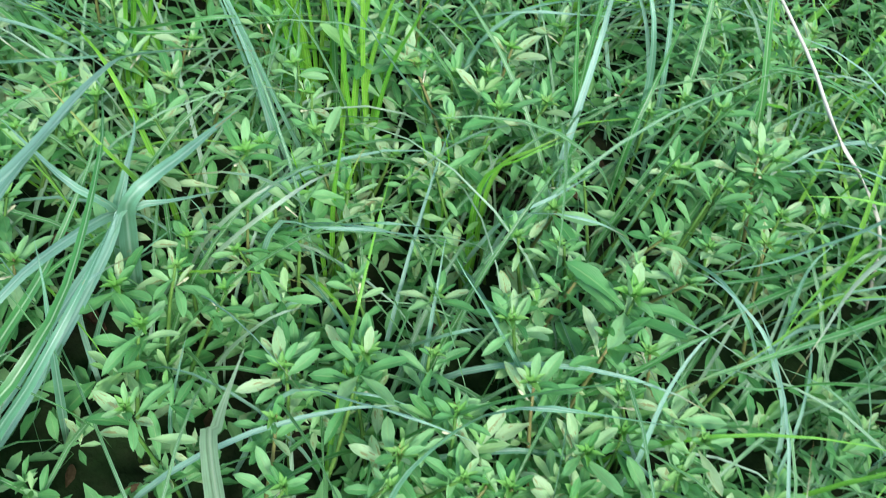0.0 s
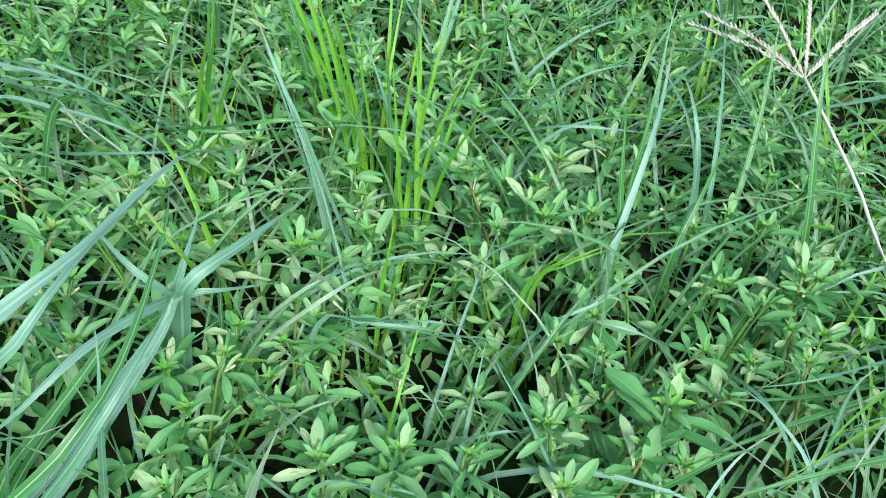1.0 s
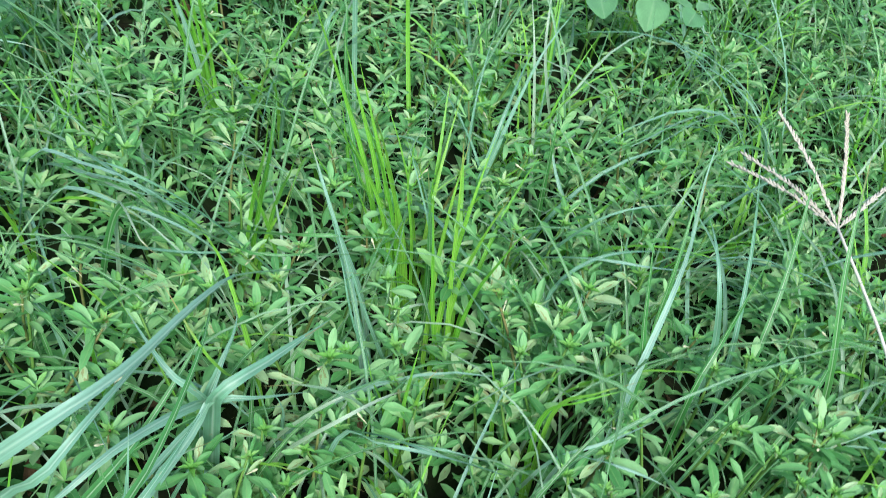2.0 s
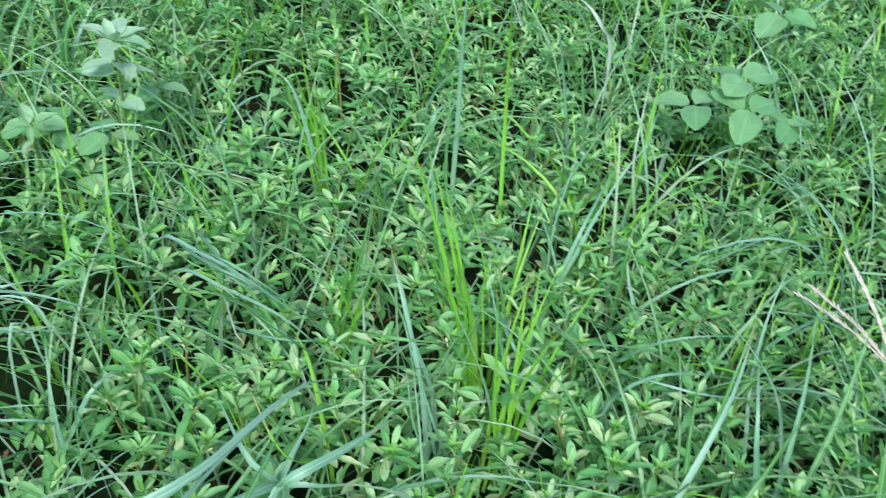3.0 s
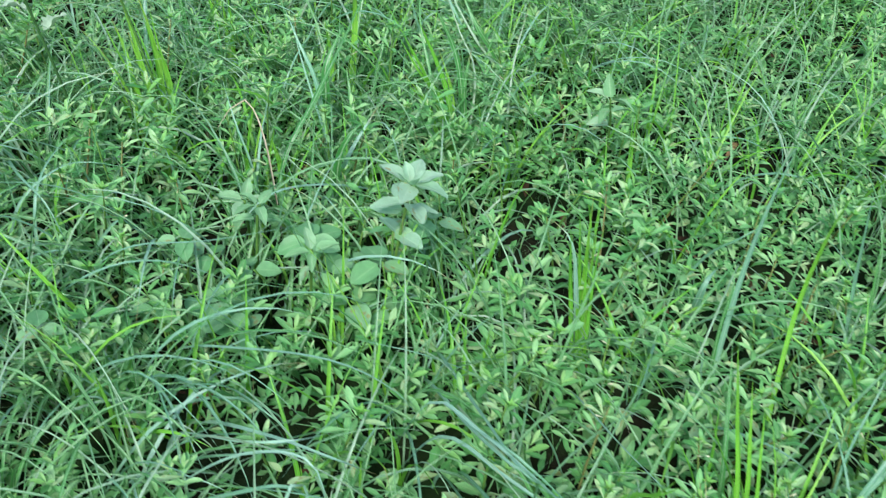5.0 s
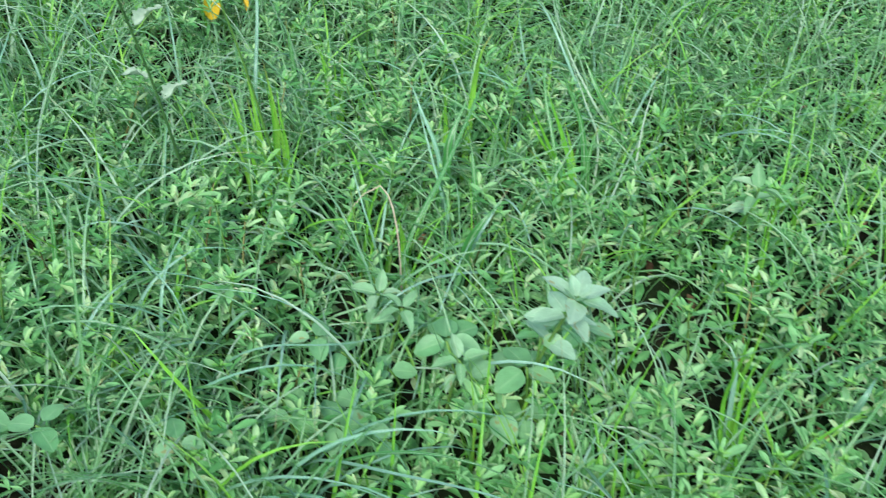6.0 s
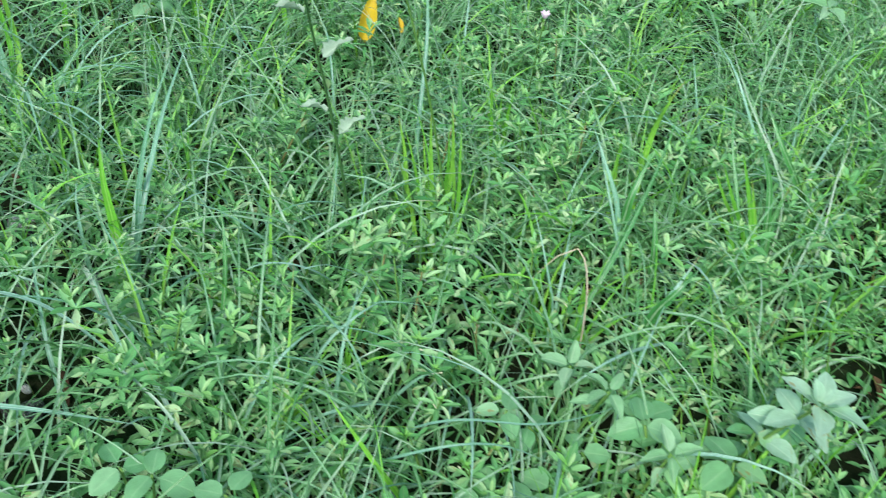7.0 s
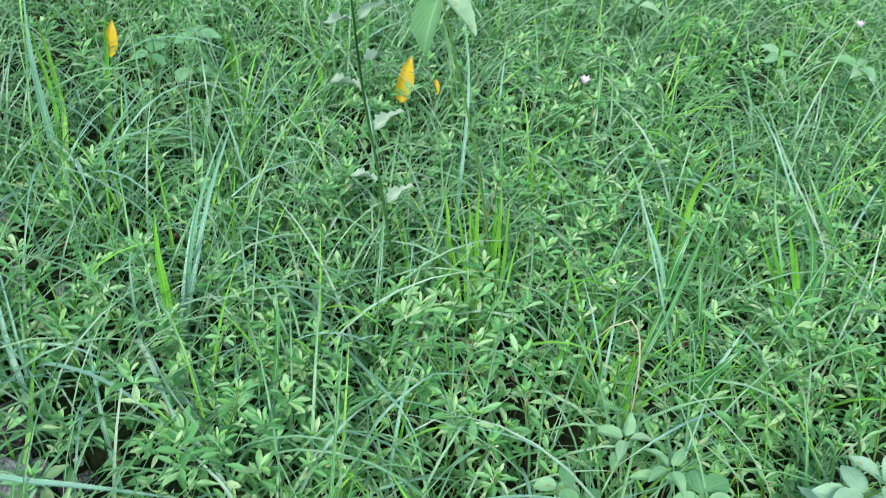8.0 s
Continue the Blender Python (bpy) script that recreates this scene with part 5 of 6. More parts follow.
def trefoil(x, y, z, size, turn, tilt=12, spread=105):
    """Three leaflets on one thin stalk."""
    foot = Vector((x + dice.uniform(-0.02, 0.02), y + dice.uniform(-0.01, 0.04), 0))
    ob = plant("trefoil_weed", "soft pale green three-leaved weed leaf on a thin stalk", foot, "weed", "three-leaved weeds")
    top = Vector((x, y, z)) - foot
    part("stalk", link_mesh("stalk", *tube(glide([(0, 0, -0.012), top * 0.5 + Vector((0.004, 0.003, 0.01)), top], 7), [0.0011] * 7, 5), STEM), ob)
    for a in (-spread, 0, spread):
        leaf = part("leaflet", dice.choice(LEAFLETS), ob)
        lead = 0.006 if a == 0 else 0.002
        leaf.matrix_local = Matrix.Translation(top) @ pose(0, 0, 0, tilt * -0.6, dice.uniform(-6, 6), turn + a) @ pose(0, lead, 0, dice.uniform(-10, 14), dice.uniform(-14, 14), 0) @ Matrix.Scale(0.70 * size * dice.uniform(0.8, 1.1), 4)


for px, py, pz, ps, pa in [
    (0.021, 1.145, 0.125, 0.064, 89), (0.057, 1.197, 0.14, 0.062, 62), (0.073, 1.156, 0.13, 0.064, 73), (0.116, 1.166, 0.12, 0.054, 60),
    (-0.108, 1.390, 0.120, 0.055, 100), (-0.058, 1.433, 0.120, 0.055, -30), (0.076, 1.367, 0.14, 0.07, 160),
    (-0.459, 0.811, 0.08, 0.042, -120), (-0.457, 0.852, 0.10, 0.046, 170), (-0.438, 0.898, 0.13, 0.042, -70), (-0.525, 0.729, 0.08, 0.030, 180),
    (-0.55, 0.785, 0.08, 0.034, 60), (-0.525, 0.829, 0.10, 0.040, 40), (-0.509, 0.839, 0.09, 0.036, 140),
]:
    trefoil(px, py, pz, ps, pa)
for px, py, pz, ps, pa in [
    (-0.456, 0.863, 0.13, 0.036, 20), (-0.482, 0.845, 0.09, 0.036, -100), (-0.594, 0.773, 0.08, 0.030, 100), (-0.55, 0.747, 0.07, 0.036, 200),
    (-0.578, 0.695, 0.08, 0.032, 30), (-0.549, 0.718, 0.07, 0.034, -40), (-0.509, 0.735, 0.07, 0.034, 120), (-0.754, 0.511, 0.11, 0.034, 80),
    (-0.735, 0.523, 0.11, 0.036, -60), (-0.689, 0.549, 0.11, 0.034, 10), (-0.466, 0.869, 0.08, 0.036, 0), (-0.441, 0.832, 0.07, 0.034, -140),
    (-0.609, 0.61, 0.10, 0.030, 60), (-0.609, 0.757, 0.10, 0.034, 130), (-0.533, 0.843, 0.09, 0.036, -20), (-1.337, 0.869, 0.12, 0.04, 30),
    (-1.35, 0.944, 0.12, 0.045, 60), (-1.31, 0.91, 0.10, 0.045, -50),
]:
    trefoil(px, py, pz, ps, pa)

BROAD = [link_mesh("leaf", *leaf_shape(w, d, 0.3, 0.75, rows=10, teeth=0.10, wave=0.02), PALE_LEAF) for w, d in ((0.52, 0.2), (0.46, 0.32), (0.56, 0.12))]
MINT = [link_mesh("leaf", *leaf_shape(w, d, 0.16, 0.8, rows=12, teeth=0.05, wave=0.02), MINT_LEAF) for w, d in ((0.62, 0.12), (0.56, 0.22), (0.66, 0.05))]
SILVER = [link_mesh("leaf", *leaf_shape(w, d, 0.5, 0.8, rows=12, teeth=0.34, wave=0.09), WHITE_LEAF) for w, d in ((0.44, 0.15), (0.38, 0.3))]


def broad_weed(label, line, leaves, meshes, thick=0.0022, stem=STEM):
    """A stem through the given places, with leaves at (share of the height, turn, lift, length)."""
    foot = Vector((line[0][0], line[0][1], 0))
    ob = plant("broad_leaved_weed", label, foot, "weed")
    run = glide([Vector(p) - foot - Vector((0, 0, 0.012 if i == 0 else 0)) for i, p in enumerate(line)], 17)
    part("stem", link_mesh("stem", *tube(run, [thick * (1 - 0.5 * k / 16) for k in range(17)], 7), stem), ob)
    for share, turn, lift, long in leaves:
        p = run[min(16, int(share * 16 + 0.5))]
        leaf = part("leaf", dice.choice(meshes), ob)
        leaf.matrix_local = Matrix.Translation(p) @ pose(0, 0, 0, 0, 0, turn) @ pose(0, 0.003, 0, lift, dice.uniform(-25, 25), 0) @ Matrix.Scale(0.64 * long, 4)


broad_weed("tall pale broad-leaved weed with toothed downy leaves", [(-0.47, 0.88, 0), (-0.455, 0.87, 0.10), (-0.426, 0.84, 0.21)],
           [(1, 100, 12, 0.044), (1, 20, 20, 0.042), (1, -160, 8, 0.044), (1, -80, 8, 0.048), (1, -30, 15, 0.041), (0.9, 150, 5, 0.044), (0.9, 62, 5, 0.041), (0.9, -120, 0, 0.044), (0.8, 120, 0, 0.044), (0.8, -50, 4, 0.041), (0.62, -100, 8, 0.041), (0.62, 80, 8, 0.041), (0.98, 60, 50, 0.026), (0.98, 240, 55, 0.024), (0.98, 150, 50, 0.022)], MINT)
broad_weed("pale broad-leaved weed top among thin grass", [(-0.58, 0.82, 0), (-0.565, 0.805, 0.08), (-0.549, 0.792, 0.15)],
           [(1, 90, 15, 0.036), (1, 10, 30, 0.03), (1, -120, 5, 0.034), (1, 170, 10, 0.034), (0.85, 130, 0, 0.034), (0.9, -50, 5, 0.03)], BROAD)
broad_weed("small pale broad-leaved weed among thin grass", [(-0.51, 0.82, 0), (-0.5, 0.805, 0.06), (-0.49, 0.795, 0.13)],
           [(1, 60, 35, 0.034), (1, 150, 15, 0.036), (1, -140, 0, 0.03), (1, -40, 20, 0.034), (0.85, 190, 0, 0.03)], BROAD)
broad_weed("pale broad-leaved weed with a star of leaves", [(-0.61, 0.85, 0), (-0.605, 0.835, 0.06), (-0.599, 0.825, 0.11)],
           [(1, 40, 45, 0.032), (1, 120, 10, 0.04), (1, -160, 5, 0.034), (1, -60, 15, 0.036), (0.8, 200, 0, 0.034), (0.8, -20, 0, 0.034)], BROAD)
broad_weed("weed with an upright pale young leaf", [(-0.41, 1.235, 0), (-0.40, 1.19, 0.10), (-0.390, 1.14, 0.17)],
           [(1, 20, 75, 0.04), (1, 100, 15, 0.04), (1, -100, 15, 0.045), (0.9, 180, 0, 0.04), (0.8, -30, 10, 0.04), (0.7, 140, 0, 0.04)], BROAD)
broad_weed("tall dark-stemmed weed with silvery lobed leaves", [(-0.896, 0.872, 0), (-0.896, 0.853, 0.09), (-0.912, 0.84, 0.19), (-0.916, 0.817, 0.28), (-0.889, 0.772, 0.38), (-0.883, 0.758, 0.42)],
           [(0.36, -15, 38, 0.050), (0.45, 125, 12, 0.046), (0.54, -10, 45, 0.054), (0.66, 140, 10, 0.044), (0.74, -20, 25, 0.046), (0.85, 170, 20, 0.041), (0.85, -10, 50, 0.041), (0.95, -40, 40, 0.041)], SILVER, 0.0017, DARK_STEM)
broad_weed("broad heart-shaped leaf high on a thin stalk", [(-0.80, 0.93, 0), (-0.84, 0.90, 0.2), (-0.886, 0.868, 0.37)],
           [(1, 180, -80, 0.090), (1, -80, -28, 0.065)], BROAD, 0.0016)
broad_weed("low broad-leaved weed with pale leaves", [(-0.76, 1.66, 0), (-0.75, 1.64, 0.07), (-0.737, 1.607, 0.14)],
           [(1, 100, 5, 0.06), (1, 0, 15, 0.05), (1, -120, 0, 0.055), (1, 190, 5, 0.05), (0.8, 40, 0, 0.05)], BROAD)
broad_weed("low broad-leaved weed with pale leaves", [(-0.85, 1.62, 0), (-0.845, 1.6, 0.06), (-0.839, 1.582, 0.12)],
           [(1, 80, 5, 0.05), (1, -40, 5, 0.05), (1, 170, 0, 0.05), (0.8, -120, 0, 0.045)], BROAD)
broad_weed("low broad-leaved weed with pale leaves", [(-1.08, 1.59, 0), (-1.07, 1.57, 0.06), (-1.061, 1.545, 0.12)],
           [(1, 60, 10, 0.05), (1, -60, 5, 0.055), (1, 180, 0, 0.05), (0.8, 120, 0, 0.05)], BROAD)


# ---- the pale seed head with finger-like spikes ----
def spike_line(ob, a, b, sag=0.004):
    """One spike: a thin axis with two rows of husks."""
    a, b = Vector(a), Vector(b)
    line = glide([a, (a + b) / 2 + Vector((0, 0, sag)), b], 9)
    spike = part("spike", link_mesh("spike", *tube(line, [0.0007] * 9, 4), STRAW), ob)
    husk = bead(0.0050, 0.0008)
    axis, pieces = (b - a).normalized(), []
    side = axis.cross(Vector((0, 0, 1))).normalized()
    count = int((b - a).length / 0.0017)
    for k in range(2, count):
        p = glide([a, (a + b) / 2 + Vector((0, 0, sag)), b], count)[k]
        way = (axis + side * (0.34 if k % 2 else -0.34) + Vector((0, 0, dice.uniform(-0.15, 0.5)))).normalized()
        pieces.append(moved(husk, Matrix.Translation(p) @ way.to_track_quat("Y", "Z").to_matrix().to_4x4()))
    tagged(part("seed_sheath", link_mesh("seed_sheath", *joined(pieces), HUSK), spike), kind="stuff")


seed = plant("seed_head", "pale straw-coloured grass seed head with five finger-like spikes", (0.335, 0.68, 0), "grass")
off = Vector((0.335, 0.68, 0))
hub = Vector((0.213, 0.83, 0.156)) - off
stalk = glide([(0, 0, -0.012), Vector((0.305, 0.69, 0.07)) - off, Vector((0.261, 0.72, 0.115)) - off, Vector((0.249, 0.759, 0.128)) - off, Vector((0.231, 0.799, 0.142)) - off, hub], 17)
part("stalk", link_mesh("stalk", *tube(stalk, [0.0015 - 0.0005 * k / 16 for k in range(17)], 7), STRAW), seed)
for tip in ((0.143, 0.882, 0.15), (0.150, 0.885, 0.158), (0.159, 0.880, 0.20), (0.194, 0.863, 0.22), (0.262, 0.892, 0.175)):
    spike_line(seed, hub, Vector(tip) - off)


def dry_stalk(label, *lines):
    """Dry, brown, curled grass leaves on one foot."""
    foot = Vector((lines[0][0][0], lines[0][0][1], 0))
    ob = plant("dry_grass_head", label, foot, "grass")
    for k, line in enumerate(lines):
        pts = [Vector(p) - foot for p in line]
        if pts[0].z < 0.01:
            pts[0].z = -0.012
        part("blade", link_mesh("blade", *ribbon(glide(pts, 15), 0.0026 if k == 0 else 0.0018, 0.9, 0.5), DRY), ob)


dry_stalk("drooping dry brown grass head over green grass", [(-0.62, 0.90, 0), (-0.632, 0.89, 0.12), (-0.646, 0.882, 0.170), (-0.660, 0.872, 0.162), (-0.674, 0.862, 0.130)])
dry_stalk("forked dry straw stalks in shaded grass", [(-1.376, 0.905, 0), (-1.355, 0.91, 0.05), (-1.335, 0.913, 0.10)], [(-1.376, 0.905, 0), (-1.34, 0.90, 0.05), (-1.287, 0.894, 0.10)], [(-1.376, 0.905, 0), (-1.37, 0.88, 0.05), (-1.344, 0.85, 0.09)])


# ---- fallen yellow leaves, flowers, stones ----
def yellow_leaf(at, turn, lift, long):
    mesh = link_mesh("yellow_leaf", *leaf_shape(0.34, 0.14, 0.4, 0.85, rows=9, wave=0.05), YELLOW)
    ob = tagged(new("yellow_leaf", mesh), "withered yellow leaf caught upright in the grass", "leaf", "yellow leaves")
    ob.matrix_world = pose(*at, 0, 0, turn) @ pose(0, 0, 0, lift, 8, 0) @ Matrix.Scale(long, 4)


yellow_leaf((-1.140, 1.112, 0.062), 44, 84, 0.066)
yellow_leaf((-1.452, 0.880, 0.062), 62, 80, 0.050)
yellow_leaf((-1.110, 1.150, 0.075), 75, 60, 0.022)


def flower(foot, top, wide):
    ob = plant("small_flower", "small pale pink flower on a thin stem", (foot[0], foot[1], 0), "flower", "small flowers")
    tip = Vector(top) - Vector((foot[0], foot[1], 0))
    part("stem", link_mesh("stem", *tube(glide([(0, 0, -0.012), tip * 0.6, tip], 7), [0.0009] * 7, 5), STEM), ob)
    petal = link_mesh("petal", *leaf_shape(0.6, -0.5, 0.5), PETAL)
    for a in range(6):
        p = part("petal", petal, ob)
        p.matrix_local = Matrix.Translation(tip) @ pose(0, 0, 0, 0, 0, a * 60) @ pose(0, 0, 0, 30, 0, 0) @ Matrix.Scale(wide, 4)


flower((-0.93, 1.20), (-0.887, 1.132, 0.20), 0.0085)
flower((-0.78, 1.72), (-0.786, 1.714, 0.15), 0.009)


def stone(at, size, seed_value):
    bm = bmesh.new()
    bmesh.ops.create_icosphere(bm, subdivisions=3 if size[0] > 0.02 else 2, radius=1)
    for v in bm.verts:
        q = v.co * 1.4 + Vector((seed_value * 3.1, 0, 0))
        v.co *= 1 + 0.35 * noise.noise(q) + 0.12 * noise.noise(q * 3) + 0.05 * noise.noise(q * 8)
        v.co.x, v.co.y, v.co.z = v.co.x * size[0], v.co.y * size[1], v.co.z * size[2]
    mesh = bpy.data.meshes.new("stone")
    bm.to_mesh(mesh)
    bm.free()
    mesh.materials.append(STONE)
    ob = tagged(new("stone", mesh), "rough grey and white stone lying in the grass", "stone", "stones")
    ob.location = at


stone((-1.00, 0.50, 0.010), (0.030, 0.026, 0.024), 1)
stone((-0.955, 0.475, 0.008), (0.026, 0.022, 0.02), 2)
grit = random.Random(4)
for k in range(34):
    cx, cy, spread = (-1.16, 0.60, 0.07) if k % 2 else (-0.985, 0.49, 0.05)
    s = grit.uniform(0.005, 0.012)
    stone((cx + grit.gauss(0, spread), cy + grit.gauss(0, spread * 0.5), grit.uniform(0.003, 0.012)), (s, s * grit.uniform(0.6, 1), s * grit.uniform(0.5, 0.8)), k + 3)


# ---- carpets: the weeds, grass and litter that fill the field ----
rng = np.random.default_rng(5)


def patchy(x, y):
    """Share of weeds against thin grass over the plan."""
    k = noise.noise(Vector((x * 2.3 + 4, y * 2.3, 0))) * 0.35
    return min(1.0, max(0.0, 0.95 + 1.25 * min(0.0, x + 0.28) + k * (1 if x < -0.2 else 0.3)))


SPARSE = (  # hollows and thin spots: centre, half widths and share of the growth
    (-0.42, 0.642, 0.085, 0.05, 0.10), (-0.786, 0.735, 0.03, 0.02, 0.2), (-1.50, 0.81, 0.10, 0.06, 0.2), (-1.39, 0.76, 0.07, 0.05, 0.2),
    (-0.86, 0.655, 0.02, 0.015, 0.2), (-1.00, 0.50, 0.04, 0.03, 0.1), (-1.17, 0.61, 0.05, 0.035, 0.1), (0.06, 1.13, 0.10, 0.08, 0.3),
    (0.224, 0.60, 0.05, 0.03, 0.2), (-1.08, 1.04, 0.07, 0.06, 0.3), (-1.38, 0.84, 0.06, 0.05, 0.3), (-0.165, 0.575, 0.04, 0.03, 0.3),
    (-0.66, 0.80, 0.12, 0.08, 0.6), (-0.42, 1.02, 0.10, 0.06, 0.75), (-0.33, 0.95, 0.08, 0.05, 0.8), (0.15, 0.70, 0.05, 0.03, 0.5),
)


def share(x, y):
    """How much of the usual growth stands here."""
    return min([1.0] + [k for a, c, rx, ry, k in SPARSE if ((x - a) / rx) ** 2 + ((y - c) / ry) ** 2 < 1])


EDGE = ((0.34, 0.46), (-0.18, 0.40), (-0.96, 0.38), (-1.86, 0.86), (-0.96, 2.36), (0.25, 1.92), (0.50, 1.20))


def field(x, y):
    """Full growth inside the edge of the thicket, thinning outwards."""
    away = 0.0
    for (ax, ay), (bx, by) in zip(EDGE, EDGE[1:] + EDGE[:1]):
        away = max(away, ((ay - by) * (x - ax) + (bx - ax) * (y - ay)) / math.hypot(bx - ax, by - ay))
    return math.exp(-((away / 0.3) ** 2))


FIELD = (-3.0, 1.8, -0.9, 3.4)


def spots(count, x0, x1, y0, y1, test):
    out = []
    while len(out) < count:
        x, y = rng.uniform(x0, x1), rng.uniform(y0, y1)
        if rng.random() < test(x, y) * share(x, y):
            out.append((x, y))
    return out


def mound(x, y):
    """Low and high patches of growth, 0 to 1, some 15 cm across."""
    k = noise.noise(Vector((x * 7.0 - 3, y * 7.0 + 1, 4.0))) + 0.45 * noise.noise(Vector((x * 17.0, y * 17.0, 9.0)))
    return min(1.0, max(0.0, 0.5 + 0.85 * k))


def carpet_weeds(name, places, low, high, label, shrink=1.0, tops=False, coarse=False):
    """Many small shoots; their leaves in one mesh, the young top leaves in another."""
    mats, young = [], []
    rnd = random.Random(len(places))
    for x, y in places:
        rise = mound(x, y)
        top = rnd.uniform(low, high) * (1.0 if x > -0.4 else 1.18) * (0.72 + 0.5 * rise)
        size = float(np.interp(x, (-0.7, -0.3), (0.0185, 0.0195))) * rnd.uniform(0.75, 1.2) * shrink * (0.88 + 0.22 * rise)
        lean = (rnd.uniform(-0.55, 0.55), rnd.uniform(-0.55, 0.55))
        for k, (z, turn, lift, long) in enumerate(shoot_plan(rnd, top, size, 13)):
            m = pose(x + lean[0] * z, y + lean[1] * z, z, 0, 0, turn) @ pose(0, 0, 0, lift, rnd.uniform(-16, 16), 0) @ Matrix.Scale(long, 4)
            (young if tops and k < 4 else mats).append(np.array(m))
    shape = leaf_shape(0.28, 0.14, 0.5, rows=4 if coarse else 5, cols=3, spoon=True)
    if young:
        scatter("young_shoots", shape, young, YOUNG_STUFF, "bright young leaf tips of the small weeds", "weed")
    return scatter(name, shape, mats, WEED_STUFF, label, "weed")


near = spots(4150, *FIELD, lambda x, y: field(x, y) * (0.25 + 0.75 * mound(x, y)) * (0.45 if x < -1.15 and y < 0.95 else 0.95 if x > -0.35 and y < 0.85 else 0.9 if x > -0.3 and y < 1.15 else 1.0))
carpet_weeds("weed_carpet", near, 0.04, 0.095, "dense carpet of small narrow-leaved green weeds", 0.95, True)
under = spots(5200, *FIELD, lambda x, y: field(x, y) * (0.4 + 0.6 * mound(x, y)))
carpet_weeds("low_weeds", under, 0.025, 0.05, "low small-leaved weeds under the taller shoots", 0.85, coarse=True)


def ring(x, y):
    return (1 - field(x, y)) * max(0.0, 1 - max(abs(x + 0.55) - 0.9, 0) / 3.2 - max(abs(y - 1.1) - 0.8, 0) / 3.2)


carpet_weeds("far_weeds", spots(1000, -5, 4, -2.5, 5, ring), 0.05, 0.11, "weeds and grass that carry on across the field", 1.25)


def arc(rnd, foot, way, long, bend, segs=10):
    """The line of a grass blade that rises from its foot and bows over."""
    out_dir, line = Vector((math.cos(way), math.sin(way), 0)), []
    sway = rnd.uniform(-0.12, 0.12)
    a, step, p = rnd.uniform(1.2, 1.5), long / (segs - 1), Vector(foot)
    for k in range(segs):
        line.append(p.copy())
        side = Vector((-out_dir.y, out_dir.x, 0)) * sway * k / segs
        p = p + (out_dir * math.cos(a) + Vector((0, 0, math.sin(a))) + side) * step
        a -= bend * (0.5 + k / segs) * 6 / segs / 3
        if p.z < 0.012:
            p.z = 0.012
    return line


def carpet_grass(name, places, long0, long1, wide0, wide1, label, segs=10, clump=1, bow=(0.7, 2.5), material=FINE):
    verts, faces, uvs = [], [], []
    rnd = random.Random(len(places) + 1)
    base = 0
    for x, y in places:
        for _ in range(clump):
            long, way = rnd.uniform(long0, long1), rnd.uniform(0, 2 * math.pi)
            foot = (x + rnd.gauss(0, 0.0011 * (clump - 1)), y + rnd.gauss(0, 0.0011 * (clump - 1)), -0.01)
            line = arc(rnd, foot, way, long, rnd.uniform(*bow), segs)
            v, f, w = ribbon(line, rnd.uniform(wide0, wide1), rnd.uniform(-0.7, 0.7))
            verts += v
            faces += [(a + base, b + base, c + base, d + base) for a, b, c, d in f]
            uvs += w
            base += len(v)
    ob = new(name, link_mesh(name, verts, np.array(faces), uvs, material))
    return tagged(ob, label, "grass", kind="stuff")


def grassy(x, y):
    return 1.05 - 0.8 * patchy(x, y)


# small tufts of thin arching grass, each a thing with its blades
def thin_tuft(number):
    ob = plant("thin_grass_tuft", "small tuft of thin arching green grass", (0, 0, 0), "grass", "thin grass tufts")
    rnd = random.Random(number)
    for k in range(8):
        line = arc(rnd, (rnd.gauss(0, 0.004), rnd.gauss(0, 0.004), -0.01), rnd.uniform(0, 6.283), rnd.uniform(0.13, 0.25), rnd.uniform(0.6, 2.4), 11)
        part("blade", link_mesh("blade", *ribbon(line, rnd.uniform(0.0020, 0.0042), rnd.uniform(-0.6, 0.6)), rnd.choice((BLUE, BLUE, GREEN, GREEN, GREEN, GREEN, BRIGHT))), ob)
    return ob


def leaning_tuft(x, y, way, spread, count, long0, long1, label, mats, number):
    """A tuft whose long blades bow over to one side."""
    ob = plant("grass_tuft", label, (x, y, 0), "grass")
    rnd = random.Random(number)
    for k in range(count):
        line = arc(rnd, (rnd.gauss(0, 0.014), rnd.gauss(0, 0.014), -0.01), radians(way + rnd.uniform(-spread, spread)), rnd.uniform(long0, long1), rnd.uniform(0.9, 1.8), 11)
        part("blade", link_mesh("blade", *ribbon(line, rnd.uniform(0.0022, 0.0042), rnd.uniform(-0.5, 0.5)), rnd.choice(mats)), ob)


leaning_tuft(0.37, 0.62, 195, 45, 18, 0.18, 0.29, "large tuft of long pale green grass bowing over the weeds", (BLUE, BLUE, GREEN, BRIGHT), 1)
leaning_tuft(0.36, 0.74, 200, 40, 12, 0.18, 0.29, "tuft of long blue-green grass bowing over the weeds", (BLUE, GREEN, BLUE), 2)
leaning_tuft(-0.56, 0.66, 0, 60, 14, 0.17, 0.28, "tuft of long blue-green grass bowing over bare soil", (BLUE, BLUE, BLUE, GREEN), 3)
leaning_tuft(-0.50, 0.57, 20, 70, 14, 0.15, 0.25, "tuft of long thin blue-green grass at a bare patch", (BLUE, BLUE, GREEN), 4)
leaning_tuft(-0.74, 0.60, 10, 50, 14, 0.13, 0.22, "tuft of long pale grass bowing across the weeds", (BLUE, PALE, BLUE, GREEN), 5)
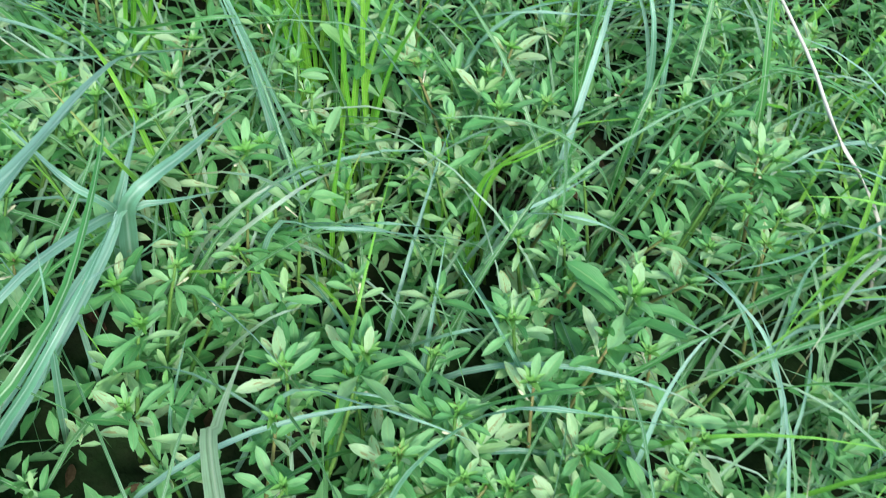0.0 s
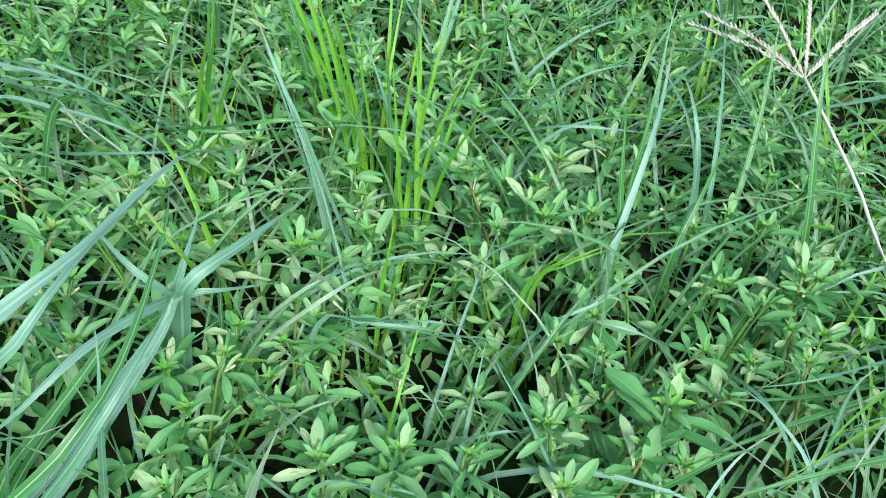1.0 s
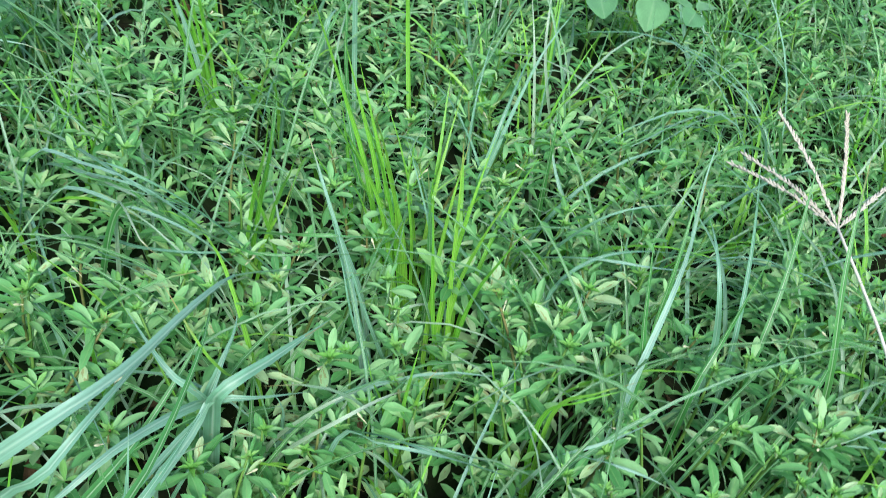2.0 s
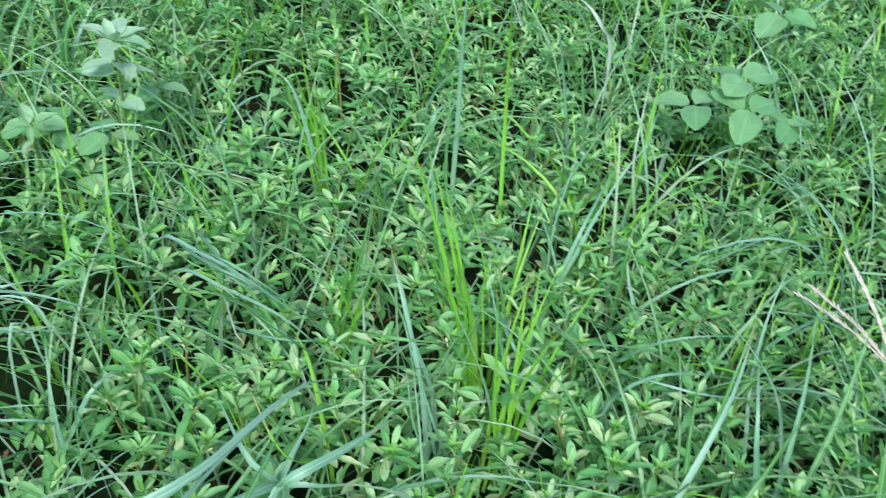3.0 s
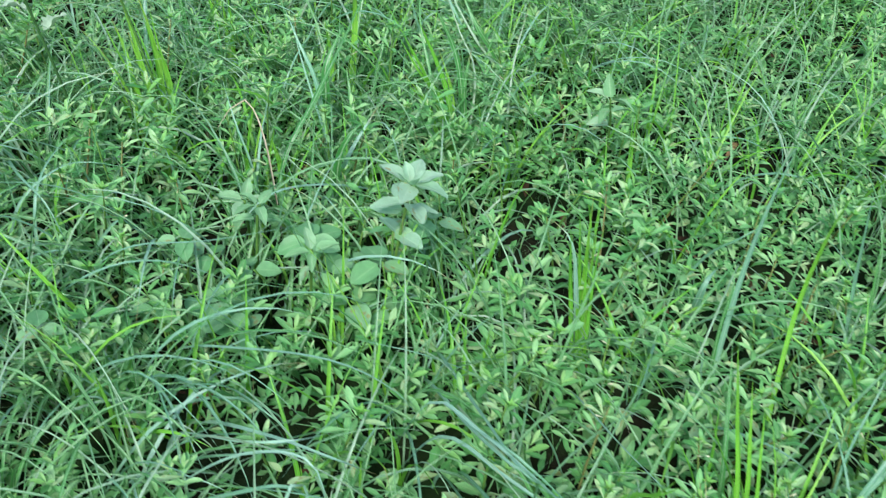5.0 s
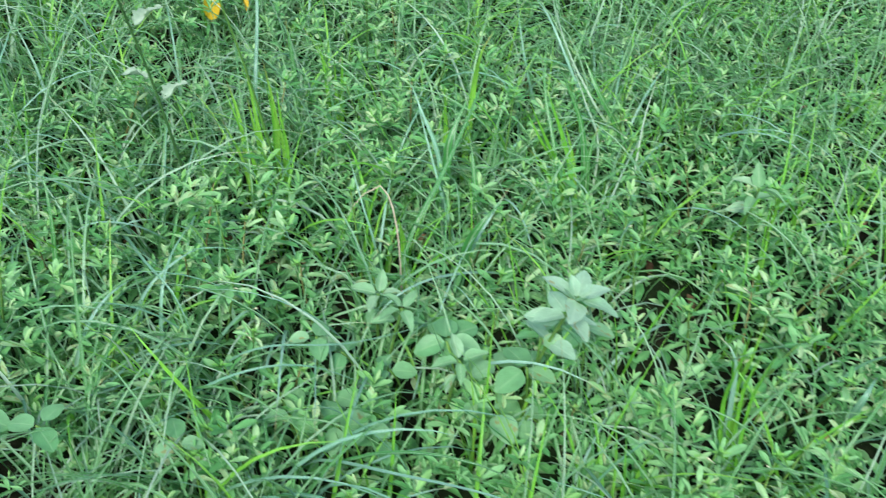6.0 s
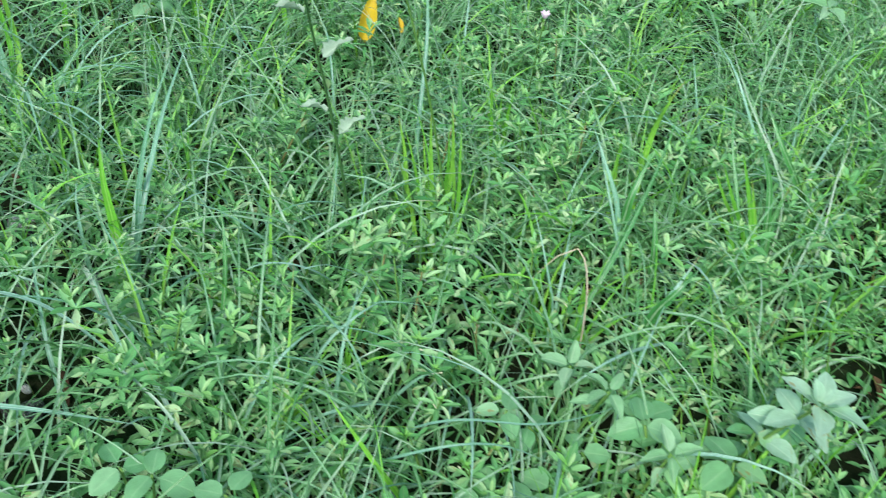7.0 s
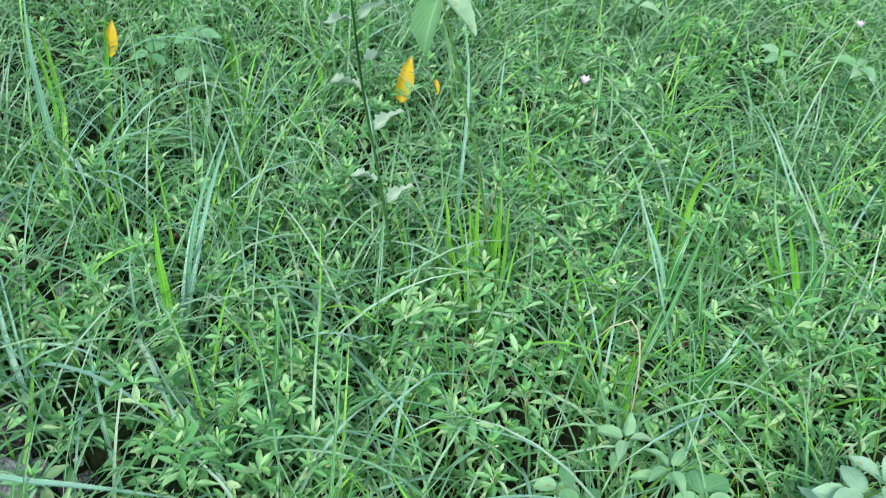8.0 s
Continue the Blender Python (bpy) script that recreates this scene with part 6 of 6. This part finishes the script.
leaning_tuft(-1.25, 0.70, 20, 90, 18, 0.20, 0.32, "loose tuft of arching blue-green grass", (BLUE, BLUE, GREEN), 6)
leaning_tuft(-1.42, 0.80, -20, 80, 16, 0.22, 0.36, "tall tuft of shaded green grass", (BLUE, GREEN, GREEN), 7)
leaning_tuft(0.22, 1.02, 190, 60, 14, 0.24, 0.36, "tuft of thin pale grass leaning across the weeds", (BLUE, BLUE, GREEN), 8)
leaning_tuft(-0.55, 1.35, -60, 80, 14, 0.22, 0.34, "tuft of arching pale grass among weeds", (BLUE, GREEN, BRIGHT), 9)

tufts = [thin_tuft(k) for k in range(8)]
for k, (x, y) in enumerate(spots(120, -1.3, 0.35, 0.42, 1.5, lambda x, y: 0.35 + grassy(x, y))):
    here = pose(x, y, 0, 0, 0, rng.uniform(0, 360))
    if k < 8:
        tufts[k].matrix_world = here
    else:
        copy_thing(tufts[k % 8], here)

carpet_grass("thin_grass", spots(820, *FIELD, lambda x, y: field(x, y) * grassy(x, y)), 0.13, 0.28, 0.0015, 0.0034, "thin arching green grass between the weeds", 10, 12, (1.0, 3.0))
carpet_grass("loose_grass", spots(2300, *FIELD, field), 0.13, 0.29, 0.0015, 0.0033, "single thin grass blades among the weeds", bow=(0.8, 2.8))
carpet_grass("tall_grass", spots(340, -1.7, 0.5, 0.55, 2.0, field), 0.17, 0.28, 0.0018, 0.0036, "taller upright pale green grass blades above the weeds", 10, 2, (0.2, 1.2))
carpet_grass("bright_grass", spots(330, -1.6, 0.45, 0.6, 2.0, field), 0.12, 0.21, 0.0020, 0.0042, "upright bright green grass blades between the weeds", 9, 3, (0.2, 1.3), BRIGHT_STUFF)
carpet_grass("far_grass", spots(6000, -5, 4, -2.5, 5, ring), 0.12, 0.28, 0.003, 0.006, "longer grass that carries on across the field", 6)


def creeping_leaves(count):
    """Small leaves close to the soil."""
    shape = leaf_shape(0.36, 0.2, 0.3, 1.2, rows=4, cols=3)
    mats = []
    for x, y in spots(count, -2.0, 0.8, 0.2, 2.4, lambda x, y: field(x, y) * (0.75 if y < 0.8 else 1.0)):
        mats.append(np.array(pose(x, y, rng.uniform(0.002, 0.032), rng.uniform(-15, 45), rng.uniform(-25, 25), rng.uniform(0, 360)) @ Matrix.Scale(rng.uniform(0.014, 0.028), 4)))
    scatter("creeping_weed", shape, mats, WEED_STUFF, "low creeping green leaves close to the soil", "weed")


creeping_leaves(18000)


def carpet_litter(count):
    shape = leaf_shape(0.28, 0.3, 0.5, rows=5, cols=3)
    mats = []
    for x, y in spots(count, -1.8, 0.62, 0.3, 2.0, lambda x, y: 1):
        mats.append(np.array(pose(x, y, rng.uniform(0.001, 0.012), rng.uniform(-25, 25), rng.uniform(-30, 30), rng.uniform(0, 360)) @ Matrix.Scale(rng.uniform(0.012, 0.04), 4)))
    scatter("leaf_litter", shape, mats, LITTER, "brown dead leaves and stalks on the soil", "litter")


carpet_litter(900)
